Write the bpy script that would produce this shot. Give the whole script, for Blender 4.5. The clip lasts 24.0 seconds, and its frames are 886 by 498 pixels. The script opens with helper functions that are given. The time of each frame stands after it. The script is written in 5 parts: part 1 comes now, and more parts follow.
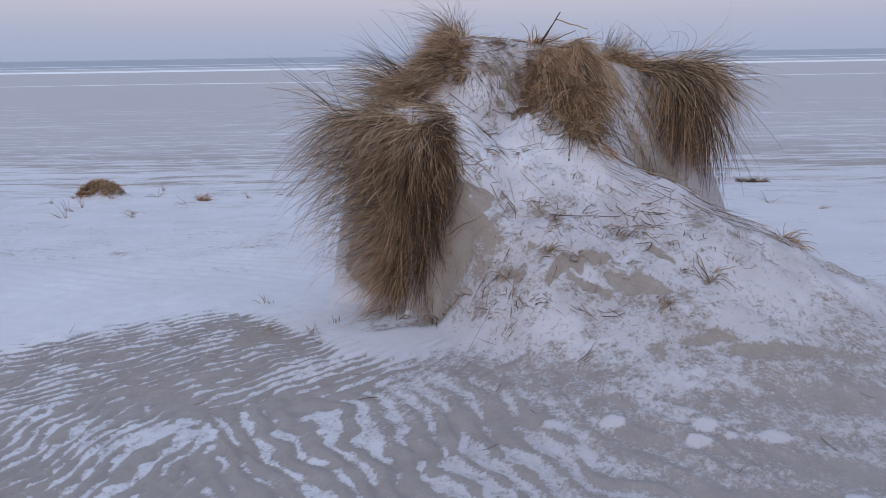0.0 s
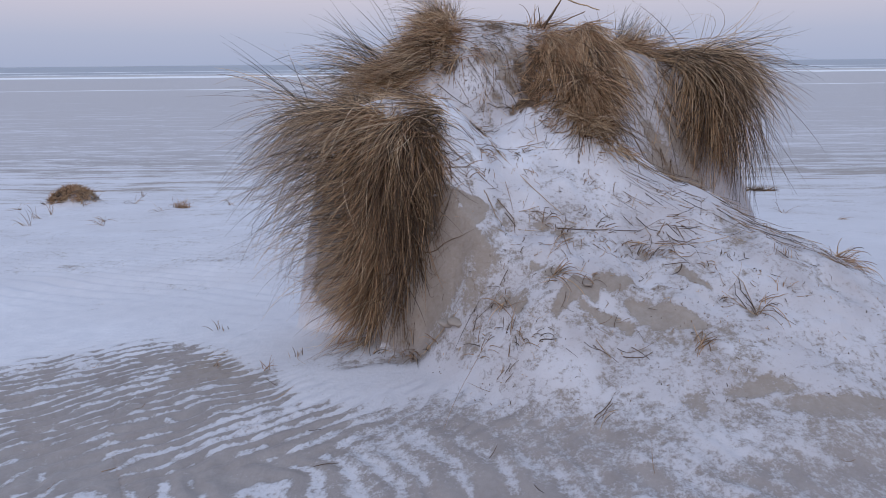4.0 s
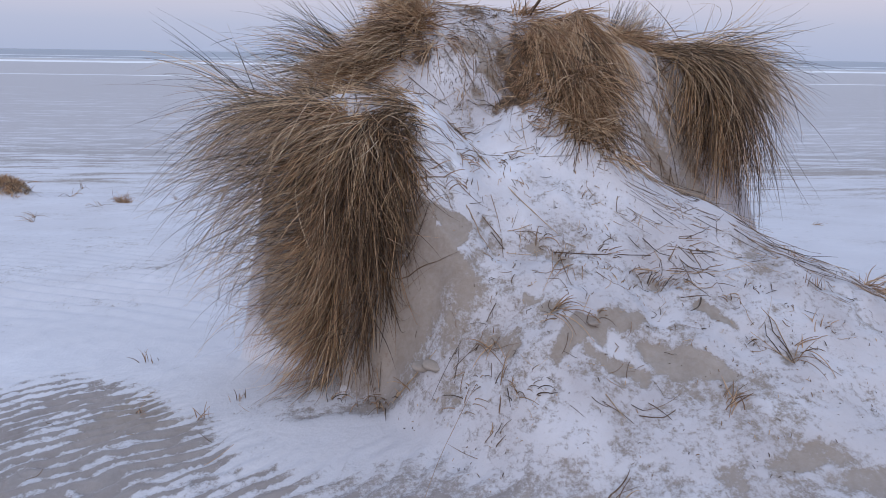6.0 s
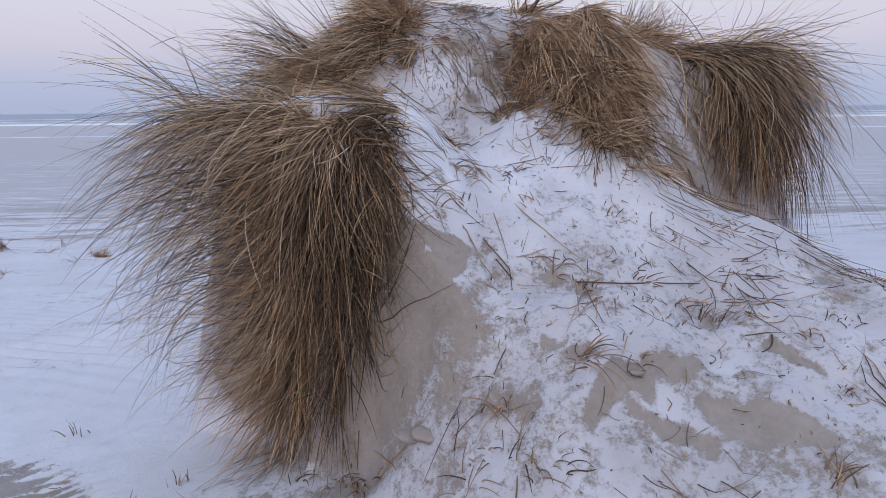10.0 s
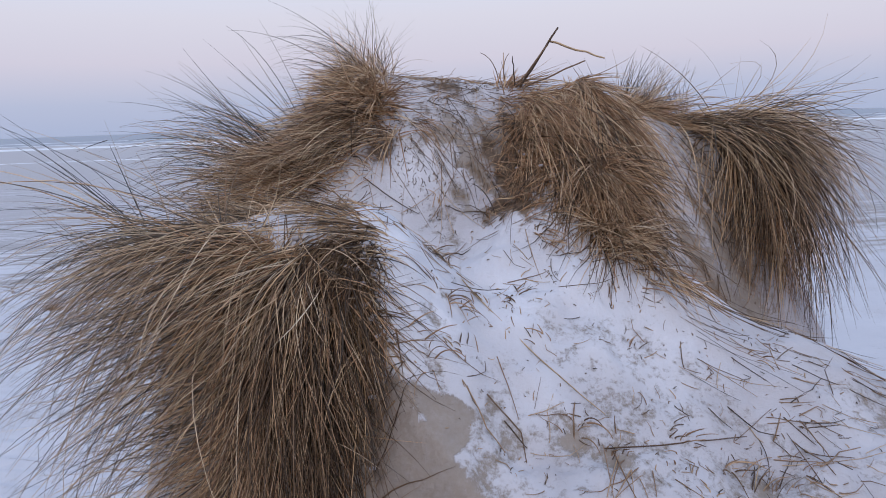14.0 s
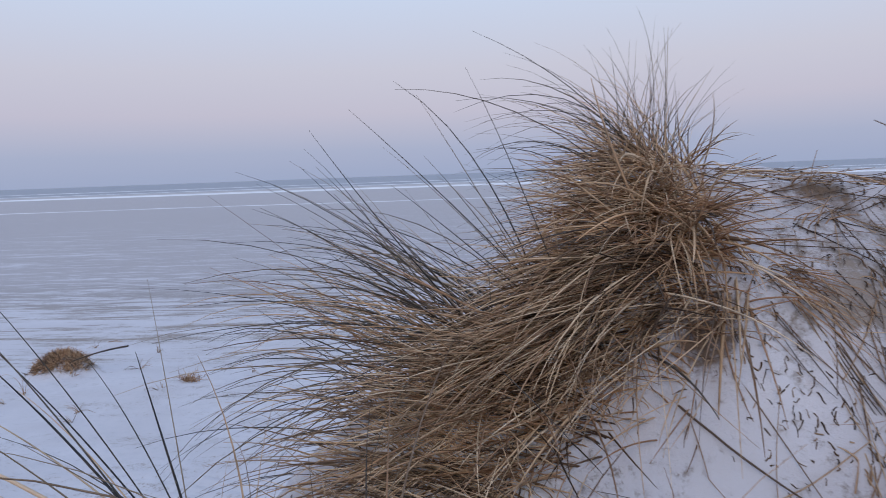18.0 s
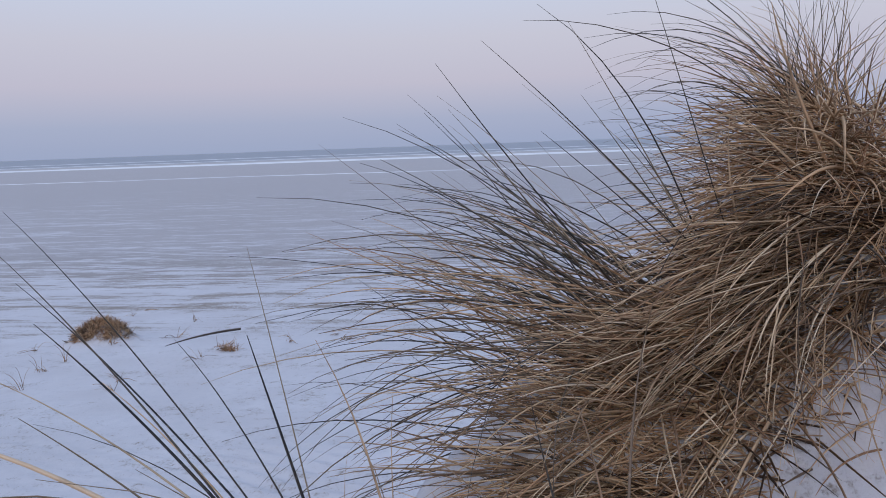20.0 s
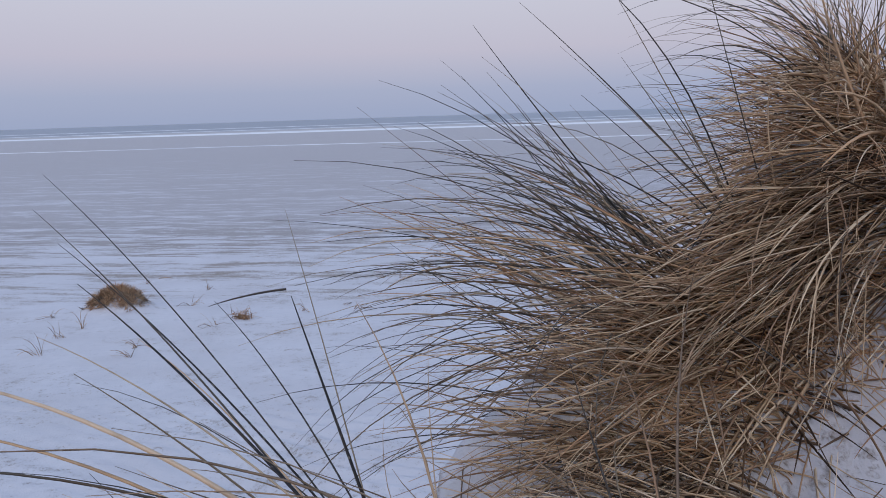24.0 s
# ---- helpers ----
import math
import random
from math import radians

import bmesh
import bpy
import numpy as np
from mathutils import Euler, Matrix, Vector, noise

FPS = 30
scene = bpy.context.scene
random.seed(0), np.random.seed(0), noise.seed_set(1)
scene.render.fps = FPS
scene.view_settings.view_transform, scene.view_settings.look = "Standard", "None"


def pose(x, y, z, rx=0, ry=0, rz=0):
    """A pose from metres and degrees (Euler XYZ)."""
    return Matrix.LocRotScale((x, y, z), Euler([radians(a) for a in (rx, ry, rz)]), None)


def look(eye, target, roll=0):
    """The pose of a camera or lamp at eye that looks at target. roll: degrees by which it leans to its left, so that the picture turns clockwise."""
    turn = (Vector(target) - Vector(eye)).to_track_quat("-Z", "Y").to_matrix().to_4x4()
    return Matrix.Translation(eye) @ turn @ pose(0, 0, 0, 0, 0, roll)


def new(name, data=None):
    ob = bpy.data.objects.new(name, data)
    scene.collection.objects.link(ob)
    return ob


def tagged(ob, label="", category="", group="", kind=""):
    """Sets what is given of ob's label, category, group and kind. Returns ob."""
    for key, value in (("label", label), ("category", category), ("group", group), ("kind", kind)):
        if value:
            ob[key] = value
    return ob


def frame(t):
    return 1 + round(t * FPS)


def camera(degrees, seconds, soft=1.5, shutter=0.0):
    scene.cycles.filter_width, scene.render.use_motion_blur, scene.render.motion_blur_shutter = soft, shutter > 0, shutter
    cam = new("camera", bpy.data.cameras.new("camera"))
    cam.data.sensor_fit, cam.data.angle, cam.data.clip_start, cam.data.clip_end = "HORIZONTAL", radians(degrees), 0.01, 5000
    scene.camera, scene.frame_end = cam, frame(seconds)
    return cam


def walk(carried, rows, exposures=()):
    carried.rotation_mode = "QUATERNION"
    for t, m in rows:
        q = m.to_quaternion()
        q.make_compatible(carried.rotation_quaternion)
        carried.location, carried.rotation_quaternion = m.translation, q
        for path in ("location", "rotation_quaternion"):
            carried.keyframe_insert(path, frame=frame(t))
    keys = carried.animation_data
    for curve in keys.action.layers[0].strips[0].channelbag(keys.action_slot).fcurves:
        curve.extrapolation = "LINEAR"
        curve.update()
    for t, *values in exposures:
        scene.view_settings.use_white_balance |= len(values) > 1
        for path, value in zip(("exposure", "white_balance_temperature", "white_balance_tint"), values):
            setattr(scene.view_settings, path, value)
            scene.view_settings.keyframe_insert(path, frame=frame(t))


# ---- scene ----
cam = camera(63.4, 24.0, 0.9, 0.2)
PATH = [
    (0, (-0.004, 0.157, 1.505), (0.004, 2.087, 0.981), -0.9),
    (0.5, (-0.007, 0.157, 1.5), (0.01, 2.089, 0.981), -0.7),
    (1, (0.0, 0.156, 1.495), (0.031, 2.087, 0.976), -0.6),
    (1.5, (0.055, 0.195, 1.491), (0.081, 2.126, 0.971), -0.7),
    (2, (0.081, 0.263, 1.488), (0.107, 2.196, 0.974), -0.8),
    (2.5, (0.063, 0.429, 1.453), (0.09, 2.365, 0.951), -0.1),
    (3, (0.043, 0.591, 1.437), (0.08, 2.527, 0.936), -0.3),
    (3.5, (0.067, 0.703, 1.402), (0.082, 2.639, 0.903), -0.7),
    (5.5, (-0.004, 1.333, 1.356), (0.094, 3.26, 0.829), 0.9),
    (6, (-0.003, 1.412, 1.363), (0.138, 3.337, 0.839), 0.9),
    (6.5, (0.035, 1.529, 1.364), (0.142, 3.458, 0.847), 0.5),
    (7, (0.084, 1.629, 1.361), (0.133, 3.555, 0.826), -0.3),
    (7.5, (0.081, 1.669, 1.302), (0.116, 3.597, 0.771), 0.2),
    (8, (0.044, 1.764, 1.242), (0.159, 3.707, 0.785), 0.3),
    (8.5, (0.032, 1.838, 1.193), (0.213, 3.783, 0.763), -0.2),
    (9, (0.038, 1.911, 1.179), (0.245, 3.859, 0.778), -0.7),
    (9.5, (0.042, 1.954, 1.165), (0.217, 3.908, 0.777), -0.5),
    (10, (0.058, 1.965, 1.153), (0.206, 3.922, 0.77), -0.6),
    (10.5, (0.059, 1.976, 1.15), (0.198, 3.932, 0.756), -0.7),
    (12.5, (0.1, 2.099, 1.261), (0.184, 4.054, 0.847), -1.5),
    (13, (0.081, 2.173, 1.314), (0.175, 4.127, 0.897), -1.8),
    (13.5, (0.039, 2.292, 1.398), (0.193, 4.247, 1.005), -1.9),
    (14, (0.04, 2.416, 1.436), (0.277, 4.371, 1.089), -2.0),
    (14.5, (0.107, 2.617, 1.478), (0.29, 4.577, 1.126), -2.2),
    (15, (0.137, 2.757, 1.519), (0.219, 4.73, 1.206), -2.5),
    (15.5, (0.087, 2.937, 1.535), (0.151, 4.916, 1.254), -2.9),
    (16, (0.067, 3.122, 1.574), (0.158, 5.107, 1.345), -3.3),
    (16.5, (0.024, 3.354, 1.58), (0.055, 5.346, 1.399), -2.2),
    (17, (-0.046, 3.537, 1.609), (-0.105, 5.528, 1.427), -1.5),
    (17.5, (-0.157, 3.647, 1.636), (-0.216, 5.638, 1.452), -2.4),
    (18, (-0.203, 3.808, 1.63), (-0.341, 5.792, 1.42), -2.1),
    (18.5, (-0.277, 3.905, 1.64), (-0.531, 5.874, 1.396), -1.9),
    (19, (-0.373, 3.962, 1.615), (-0.601, 5.93, 1.339), -2.0),
    (19.5, (-0.393, 3.993, 1.603), (-0.605, 5.963, 1.325), -2.1),
    (21.5, (-0.4, 4.008, 1.601), (-0.641, 5.963, 1.252), -1.9),
    (22, (-0.401, 4.002, 1.601), (-0.659, 5.953, 1.245), -1.8),
    (22.5, (-0.406, 4.0, 1.601), (-0.668, 5.95, 1.241), -2.2),
    (23, (-0.41, 3.995, 1.595), (-0.663, 5.944, 1.225), -2.1),
    (23.5, (-0.418, 3.992, 1.597), (-0.658, 5.942, 1.223), -2.0),
    (24, (-0.43, 3.995, 1.594), (-0.672, 5.946, 1.226), -1.9),
]
walk(cam, [(t, look(eye, target, roll)) for t, eye, target, roll in PATH],
     exposures=((0, -0.05, 6500, 10), (3, -0.03, 6500, 10), (6, 0.15, 6500, 10), (8, 0.26, 6500, 10), (9, 0.31, 6450, 10), (10, 0.14, 6400, 10), (14, 0.14, 6430, 10), (17, -0.08, 6300, 10), (24, -0.15, 6300, 10)))
SKY_STRENGTH, SKY_SHARE, SUN_STRENGTH = 1.0, 0.02, 0.85

# ---- sky, sun ----
world = bpy.data.worlds.new("world")
scene.world = world
world.use_nodes = True
wn, wl = world.node_tree.nodes, world.node_tree.links
wn.clear()
w_out = wn.new("ShaderNodeOutputWorld")
w_bg = wn.new("ShaderNodeBackground")
w_sky = wn.new("ShaderNodeTexSky")
w_sky.sky_type = "NISHITA"
w_sky.sun_disc = False
w_sky.sun_elevation = radians(1.5)
w_sky.sun_rotation = radians(200)
w_co = wn.new("ShaderNodeTexCoord")
w_sep = wn.new("ShaderNodeSeparateXYZ")
w_ramp = wn.new("ShaderNodeValToRGB")
w_mix = wn.new("ShaderNodeMix")
w_mix.data_type = "RGBA"
w_mix.blend_type = "ADD"
w_mix.inputs[0].default_value = SKY_SHARE
wl.new(w_co.outputs["Generated"], w_sep.inputs[0])
wl.new(w_sep.outputs["Z"], w_ramp.inputs[0])
# twilight opposite the sunken sun: blue haze on the horizon, a rose belt above it, pale blue overhead
stops = [(0.0, (0.37, 0.43, 0.60)), (0.035, (0.40, 0.455, 0.62)), (0.085, (0.55, 0.53, 0.65)), (0.14, (0.60, 0.59, 0.695)),
         (0.24, (0.61, 0.69, 0.86)), (0.5, (0.64, 0.74, 0.95)), (1.0, (0.58, 0.72, 1.0))]
els = w_ramp.color_ramp.elements
els[0].position, els[0].color = stops[0][0], (*stops[0][1], 1)
els[1].position, els[1].color = stops[-1][0], (*stops[-1][1], 1)
for p, c in stops[1:-1]:
    e = els.new(p)
    e.color = (*c, 1)
wl.new(w_ramp.outputs[0], w_mix.inputs[6])
wl.new(w_sky.outputs[0], w_mix.inputs[7])
wl.new(w_mix.outputs[2], w_bg.inputs[0])
w_bg.inputs[1].default_value = SKY_STRENGTH
wl.new(w_bg.outputs[0], w_out.inputs[0])

sun = new("sun", bpy.data.lights.new("sun", "SUN"))
sun.data.energy, sun.data.angle, sun.data.color = SUN_STRENGTH, radians(25), (1.0, 0.80, 0.62)
sun.matrix_world = look((-3, -9, 9.5), (0, 5, 0.5))


# ---- materials ----
def mat(name):
    m = bpy.data.materials.new(name)
    m.use_nodes = True
    m.node_tree.nodes.clear()
    n, l = m.node_tree.nodes, m.node_tree.links
    out, bs = n.new("ShaderNodeOutputMaterial"), n.new("ShaderNodeBsdfPrincipled")
    l.new(bs.outputs[0], out.inputs[0])
    return m, n, l, bs


def node_noise(n, l, vec, scale, detail=4.0, rough=0.6):
    t = n.new("ShaderNodeTexNoise")
    t.inputs["Scale"].default_value = scale
    t.inputs["Detail"].default_value = detail
    t.inputs["Roughness"].default_value = rough
    if vec is not None:
        l.new(vec, t.inputs["Vector"])
    return t.outputs[0]


def node_math(n, l, op, a, b=None, c=None, clamp=False):
    t = n.new("ShaderNodeMath")
    t.operation, t.use_clamp = op, clamp
    for i, v in enumerate((a, b, c)):
        if v is None:
            continue
        if isinstance(v, (int, float)):
            t.inputs[i].default_value = v
        else:
            l.new(v, t.inputs[i])
    return t.outputs[0]


def node_mix(n, l, f, a, b):
    t = n.new("ShaderNodeMix")
    t.data_type = "RGBA"
    for s, v in ((0, f), (6, a), (7, b)):
        if isinstance(v, (int, float)):
            t.inputs[s].default_value = v
        elif isinstance(v, tuple):
            t.inputs[s].default_value = (*v, 1)
        else:
            l.new(v, t.inputs[s])
    return t.outputs[2]


def node_ramp(n, l, f, stops):
    t = n.new("ShaderNodeValToRGB")
    e = t.color_ramp.elements
    e[0].position, e[0].color = stops[0][0], (*stops[0][1], 1)
    e[1].position, e[1].color = stops[-1][0], (*stops[-1][1], 1)
    for p, c in stops[1:-1]:
        e.new(p).color = (*c, 1)
    l.new(f, t.inputs[0])
    return t.outputs[0]


def node_step(n, l, v, lo, hi):
    t = n.new("ShaderNodeMapRange")
    t.interpolation_type = "SMOOTHSTEP"
    l.new(v, t.inputs[0])
    t.inputs[1].default_value, t.inputs[2].default_value = lo, hi
    return t.outputs[0]


def node_bump(n, l, h, strength, dist, bs):
    t = n.new("ShaderNodeBump")
    t.inputs["Strength"].default_value, t.inputs["Distance"].default_value = strength, dist
    l.new(h, t.inputs["Height"])
    l.new(t.outputs[0], bs.inputs["Normal"])


def sand_snow():
    """Frozen sand under wind-blown powder snow; the layers snow, dust, streak, litter and wet say where."""
    m, n, l, bs = mat("sand_and_snow")
    co = n.new("ShaderNodeNewGeometry").outputs["Position"]

    def layer(name):
        a = n.new("ShaderNodeAttribute")
        a.attribute_name = name
        return a.outputs["Fac"]
    fine = node_noise(n, l, co, 55.0, 5.0, 0.65)
    grain = node_noise(n, l, co, 420.0, 2.0, 0.7)
    blot = node_noise(n, l, co, 9.0, 5.0, 0.62)
    mp = n.new("ShaderNodeMapping")
    mp.inputs["Scale"].default_value = (0.13, 1.0, 1.0)
    l.new(co, mp.inputs["Vector"])
    streak = node_noise(n, l, mp.outputs[0], 1.0, 5.0, 0.62)
    mp2 = n.new("ShaderNodeMapping")
    mp2.inputs["Scale"].default_value = (0.75, 4.2, 1.0)
    mp2.inputs["Rotation"].default_value = (0, 0, 0.06)
    l.new(co, mp2.inputs["Vector"])
    streak = node_math(n, l, "MULTIPLY_ADD", node_math(n, l, "SUBTRACT", node_noise(n, l, mp2.outputs[0], 1.0, 4.0, 0.6), 0.5), 1.1, streak)
    # ragged cover: the layer plus noise, cut by a soft threshold
    v = node_math(n, l, "MULTIPLY_ADD", node_math(n, l, "SUBTRACT", fine, 0.5), 0.8, layer("snow"))
    v = node_math(n, l, "MULTIPLY_ADD", node_math(n, l, "SUBTRACT", blot, 0.5), 0.42, v)
    v = node_math(n, l, "MULTIPLY_ADD", node_math(n, l, "SUBTRACT", node_noise(n, l, co, 24.0, 4.0, 0.7), 0.5), 0.8, v)
    v = node_math(n, l, "MULTIPLY_ADD", node_math(n, l, "SUBTRACT", node_noise(n, l, co, 140.0, 3.0, 0.7), 0.5), 0.5, v)
    st = node_math(n, l, "MULTIPLY", node_math(n, l, "SUBTRACT", streak, 0.5), layer("streak"))
    v = node_math(n, l, "MULTIPLY_ADD", st, 2.6, v)
    cover = node_step(n, l, v, 0.31, 0.65)
    sand = node_ramp(n, l, blot, [(0.25, (0.22, 0.187, 0.165)), (0.55, (0.27, 0.234, 0.21)), (0.8, (0.32, 0.28, 0.252))])
    sand = node_mix(n, l, node_math(n, l, "MULTIPLY", grain, 0.22), sand, (0.24, 0.205, 0.17))
    dusted = node_mix(n, l, node_math(n, l, "MULTIPLY", node_step(n, l, fine, 0.3, 0.75), 0.12), sand, (0.55, 0.55, 0.60))
    dusted = node_mix(n, l, node_math(n, l, "MULTIPLY", layer("wet"), 0.85), dusted, node_ramp(n, l, blot, [(0.3, (0.235, 0.235, 0.285)), (0.7, (0.295, 0.295, 0.35))]))
    snow = node_ramp(n, l, blot, [(0.2, (0.54, 0.56, 0.635)), (0.7, (0.67, 0.685, 0.755))])
    # sand blown into the snow
    mixed = node_math(n, l, "MULTIPLY", layer("dust"), node_math(n, l, "MULTIPLY_ADD", blot, 0.9, 0.45))
    snow = node_mix(n, l, mixed, snow, (0.38, 0.366, 0.40))
    snow = node_mix(n, l, node_math(n, l, "MULTIPLY", node_step(n, l, grain, 0.55, 0.8), 0.22), snow, (0.50, 0.45, 0.41))
    col = node_mix(n, l, cover, dusted, snow)
    lit = node_step(n, l, node_math(n, l, "ADD", layer("litter"), node_math(n, l, "SUBTRACT", fine, 0.5)), 0.35, 0.75)
    col = node_mix(n, l, lit, col, node_ramp(n, l, fine, [(0.3, (0.06, 0.042, 0.03)), (0.7, (0.20, 0.14, 0.098))]))
    l.new(col, bs.inputs["Base Color"])
    ro = node_math(n, l, "MULTIPLY_ADD", cover, 0.2, 0.68)
    ro = node_math(n, l, "SUBTRACT", ro, node_math(n, l, "MULTIPLY", layer("wet"), 0.34))
    l.new(ro, bs.inputs["Roughness"])
    bs.inputs["Specular IOR Level"].default_value = 0.35
    hgt = node_math(n, l, "MULTIPLY_ADD", blot, 2.5, node_math(n, l, "MULTIPLY_ADD", grain, 0.2, node_math(n, l, "MULTIPLY_ADD", cover, 0.8, node_math(n, l, "MULTIPLY", fine, 0.8))))
    node_bump(n, l, hgt, 0.55, 0.008, bs)
    return m


def straw(name, singles, stops, gloss=0.55):
    """Dry marram leaf: tone from leaf to leaf, paler and darker runs along it."""
    m, n, l, bs = mat(name)
    if singles:
        r = n.new("ShaderNodeObjectInfo").outputs["Random"]
    else:
        r = n.new("ShaderNodeNewGeometry").outputs["Random Per Island"]
    col = node_ramp(n, l, r, stops)
    co = n.new("ShaderNodeNewGeometry").outputs["Position"]
    k = node_noise(n, l, co, 14.0, 3.0)
    col = node_mix(n, l, node_math(n, l, "MULTIPLY", node_step(n, l, k, 0.45, 0.72), 0.55), col, (0.10, 0.066, 0.04))
    k2 = node_noise(n, l, co, 160.0, 2.0)
    col = node_mix(n, l, node_math(n, l, "MULTIPLY", node_step(n, l, k2, 0.58, 0.8), 0.3), col, (0.60, 0.53, 0.44))
    l.new(col, bs.inputs["Base Color"])
    bs.inputs["Roughness"].default_value = gloss
    bs.inputs["Specular IOR Level"].default_value = 0.3
    return m


STRAW = [(0.0, (0.10, 0.057, 0.029)), (0.22, (0.28, 0.155, 0.088)), (0.5, (0.48, 0.295, 0.165)), (0.75, (0.62, 0.425, 0.26)),
         (0.92, (0.66, 0.51, 0.37)), (1.0, (0.70, 0.59, 0.46))]
# DARK: dead leaf colour, darkened further to put the tussocks' inner shade into it
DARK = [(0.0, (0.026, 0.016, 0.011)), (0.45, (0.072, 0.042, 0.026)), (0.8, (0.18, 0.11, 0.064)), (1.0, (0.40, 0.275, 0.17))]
GREY = [(0.0, (0.045, 0.04, 0.038)), (0.3, (0.17, 0.12, 0.085)), (0.55, (0.37, 0.25, 0.155)), (0.85, (0.61, 0.44, 0.285)), (1.0, (0.72, 0.59, 0.44))]
STEM = [(0.0, (0.045, 0.033, 0.028)), (0.35, (0.13, 0.085, 0.06)), (0.65, (0.29, 0.19, 0.125)), (1.0, (0.52, 0.385, 0.25))]
M_SAND = sand_snow()
M_STRAW, M_STRAW1 = straw("straw_mass", False, STRAW), straw("straw_leaf", True, STRAW)
M_DARK, M_GREY, M_GREY1 = straw("shade_and_dead_straw", False, DARK), straw("grey_straw", False, GREY), straw("grey_leaf", True, GREY)
M_STEM, M_STEM1 = straw("dead_litter", False, STEM, 0.7), straw("dead_stem", True, STEM, 0.7)


def sea_water():
    m, n, l, bs = mat("sea_water")
    co = n.new("ShaderNodeNewGeometry").outputs["Position"]
    mp = n.new("ShaderNodeMapping")
    mp.inputs["Scale"].default_value = (0.02, 0.25, 1.0)
    l.new(co, mp.inputs["Vector"])
    k = node_noise(n, l, mp.outputs[0], 1.0, 5.0)
    l.new(node_ramp(n, l, k, [(0.3, (0.15, 0.185, 0.25)), (0.7, (0.25, 0.285, 0.36))]), bs.inputs["Base Color"])
    bs.inputs["Roughness"].default_value = 0.45
    node_bump(n, l, k, 0.4, 0.3, bs)
    return m


def foam():
    m, n, l, bs = mat("foam")
    co = n.new("ShaderNodeNewGeometry").outputs["Position"]
    mp = n.new("ShaderNodeMapping")
    mp.inputs["Scale"].default_value = (0.03, 0.2, 1.0)
    l.new(co, mp.inputs["Vector"])
    k = node_noise(n, l, mp.outputs[0], 1.0, 6.0, 0.7)
    l.new(node_ramp(n, l, k, [(0.3, (0.52, 0.55, 0.62)), (0.55, (0.82, 0.85, 0.90))]), bs.inputs["Base Color"])
    bs.inputs["Roughness"].default_value = 0.8
    return m


M_SEA, M_FOAM = sea_water(), foam()


# ---- mesh helpers ----
def mesh_of(name, verts, faces, smooth=True, layers=None):
    """A mesh from an (n, 3) array and an (m, 4) array of quads, with float layers on its points."""
    me = bpy.data.meshes.new(name)
    verts, faces = np.asarray(verts, np.float32), np.asarray(faces, np.int32)
    me.vertices.add(len(verts))
    me.vertices.foreach_set("co", verts.ravel())
    me.loops.add(faces.size)
    me.loops.foreach_set("vertex_index", faces.ravel())
    me.polygons.add(len(faces))
    me.polygons.foreach_set("loop_start", np.arange(0, faces.size, 4, dtype=np.int32))
    me.polygons.foreach_set("use_smooth", np.full(len(faces), smooth))
    for k, v in (layers or {}).items():
        a = me.attributes.new(k, "FLOAT", "POINT")
        a.data.foreach_set("value", np.asarray(v, np.float32).ravel())
    me.update(calc_edges=True)
    return me


def grid_faces(nx, ny):
    i = np.arange(nx * ny).reshape(ny, nx)
    return np.stack([i[:-1, :-1], i[:-1, 1:], i[1:, 1:], i[1:, :-1]], -1).reshape(-1, 4)


def part_of(name, me, material, parent=None, label=""):
    ob = new(name, me)
    if not me.materials:
        me.materials.append(material)
    if parent is not None:
        ob.parent = parent
        ob.matrix_parent_inverse = Matrix.Translation(parent.location).inverted()
    return tagged(ob, label)


LATTICE = np.random.RandomState(5).rand(256, 256)


def vnoise(x, y, size, seed=0):
    """Smooth value noise, -1 to 1, with cells of that size."""
    x, y = np.asarray(x) / size + 17.3 * seed, np.asarray(y) / size + 7.9 * seed
    xi, yi = np.floor(x).astype(int), np.floor(y).astype(int)
    fx, fy = x - xi, y - yi
    fx, fy = fx * fx * (3 - 2 * fx), fy * fy * (3 - 2 * fy)

    def g(i, j):
        return LATTICE[i % 256, j % 256]
    a = g(xi, yi) * (1 - fx) + g(xi + 1, yi) * fx
    b = g(xi, yi + 1) * (1 - fx) + g(xi + 1, yi + 1) * fx
    return (a * (1 - fy) + b * fy) * 2 - 1


def fbm(x, y, size, seed=0, octaves=4):
    return sum(vnoise(x, y, size / 2 ** i, seed + i) * 0.5 ** i for i in range(octaves))


def sstep(a, b, v):
    t = np.clip((v - a) / (b - a), 0, 1)
    return t * t * (3 - 2 * t)


# ---- the lie of the land ----
def ridge(x, y, a, b, r, slope):
    """A sand ridge from a to b (x, y, height) with a rounded crest r wide and flanks of that slope."""
    ax, ay, ah = a
    bx, by, bh = b
    dx, dy = bx - ax, by - ay
    s = np.clip(((x - ax) * dx + (y - ay) * dy) / (dx * dx + dy * dy), 0, 1)
    d = np.hypot(x - ax - s * dx, y - ay - s * dy)
    d = np.sqrt(np.maximum(d - r, 0) ** 2 + 0.0009) - 0.03
    return ah + s * (bh - ah) - slope * d


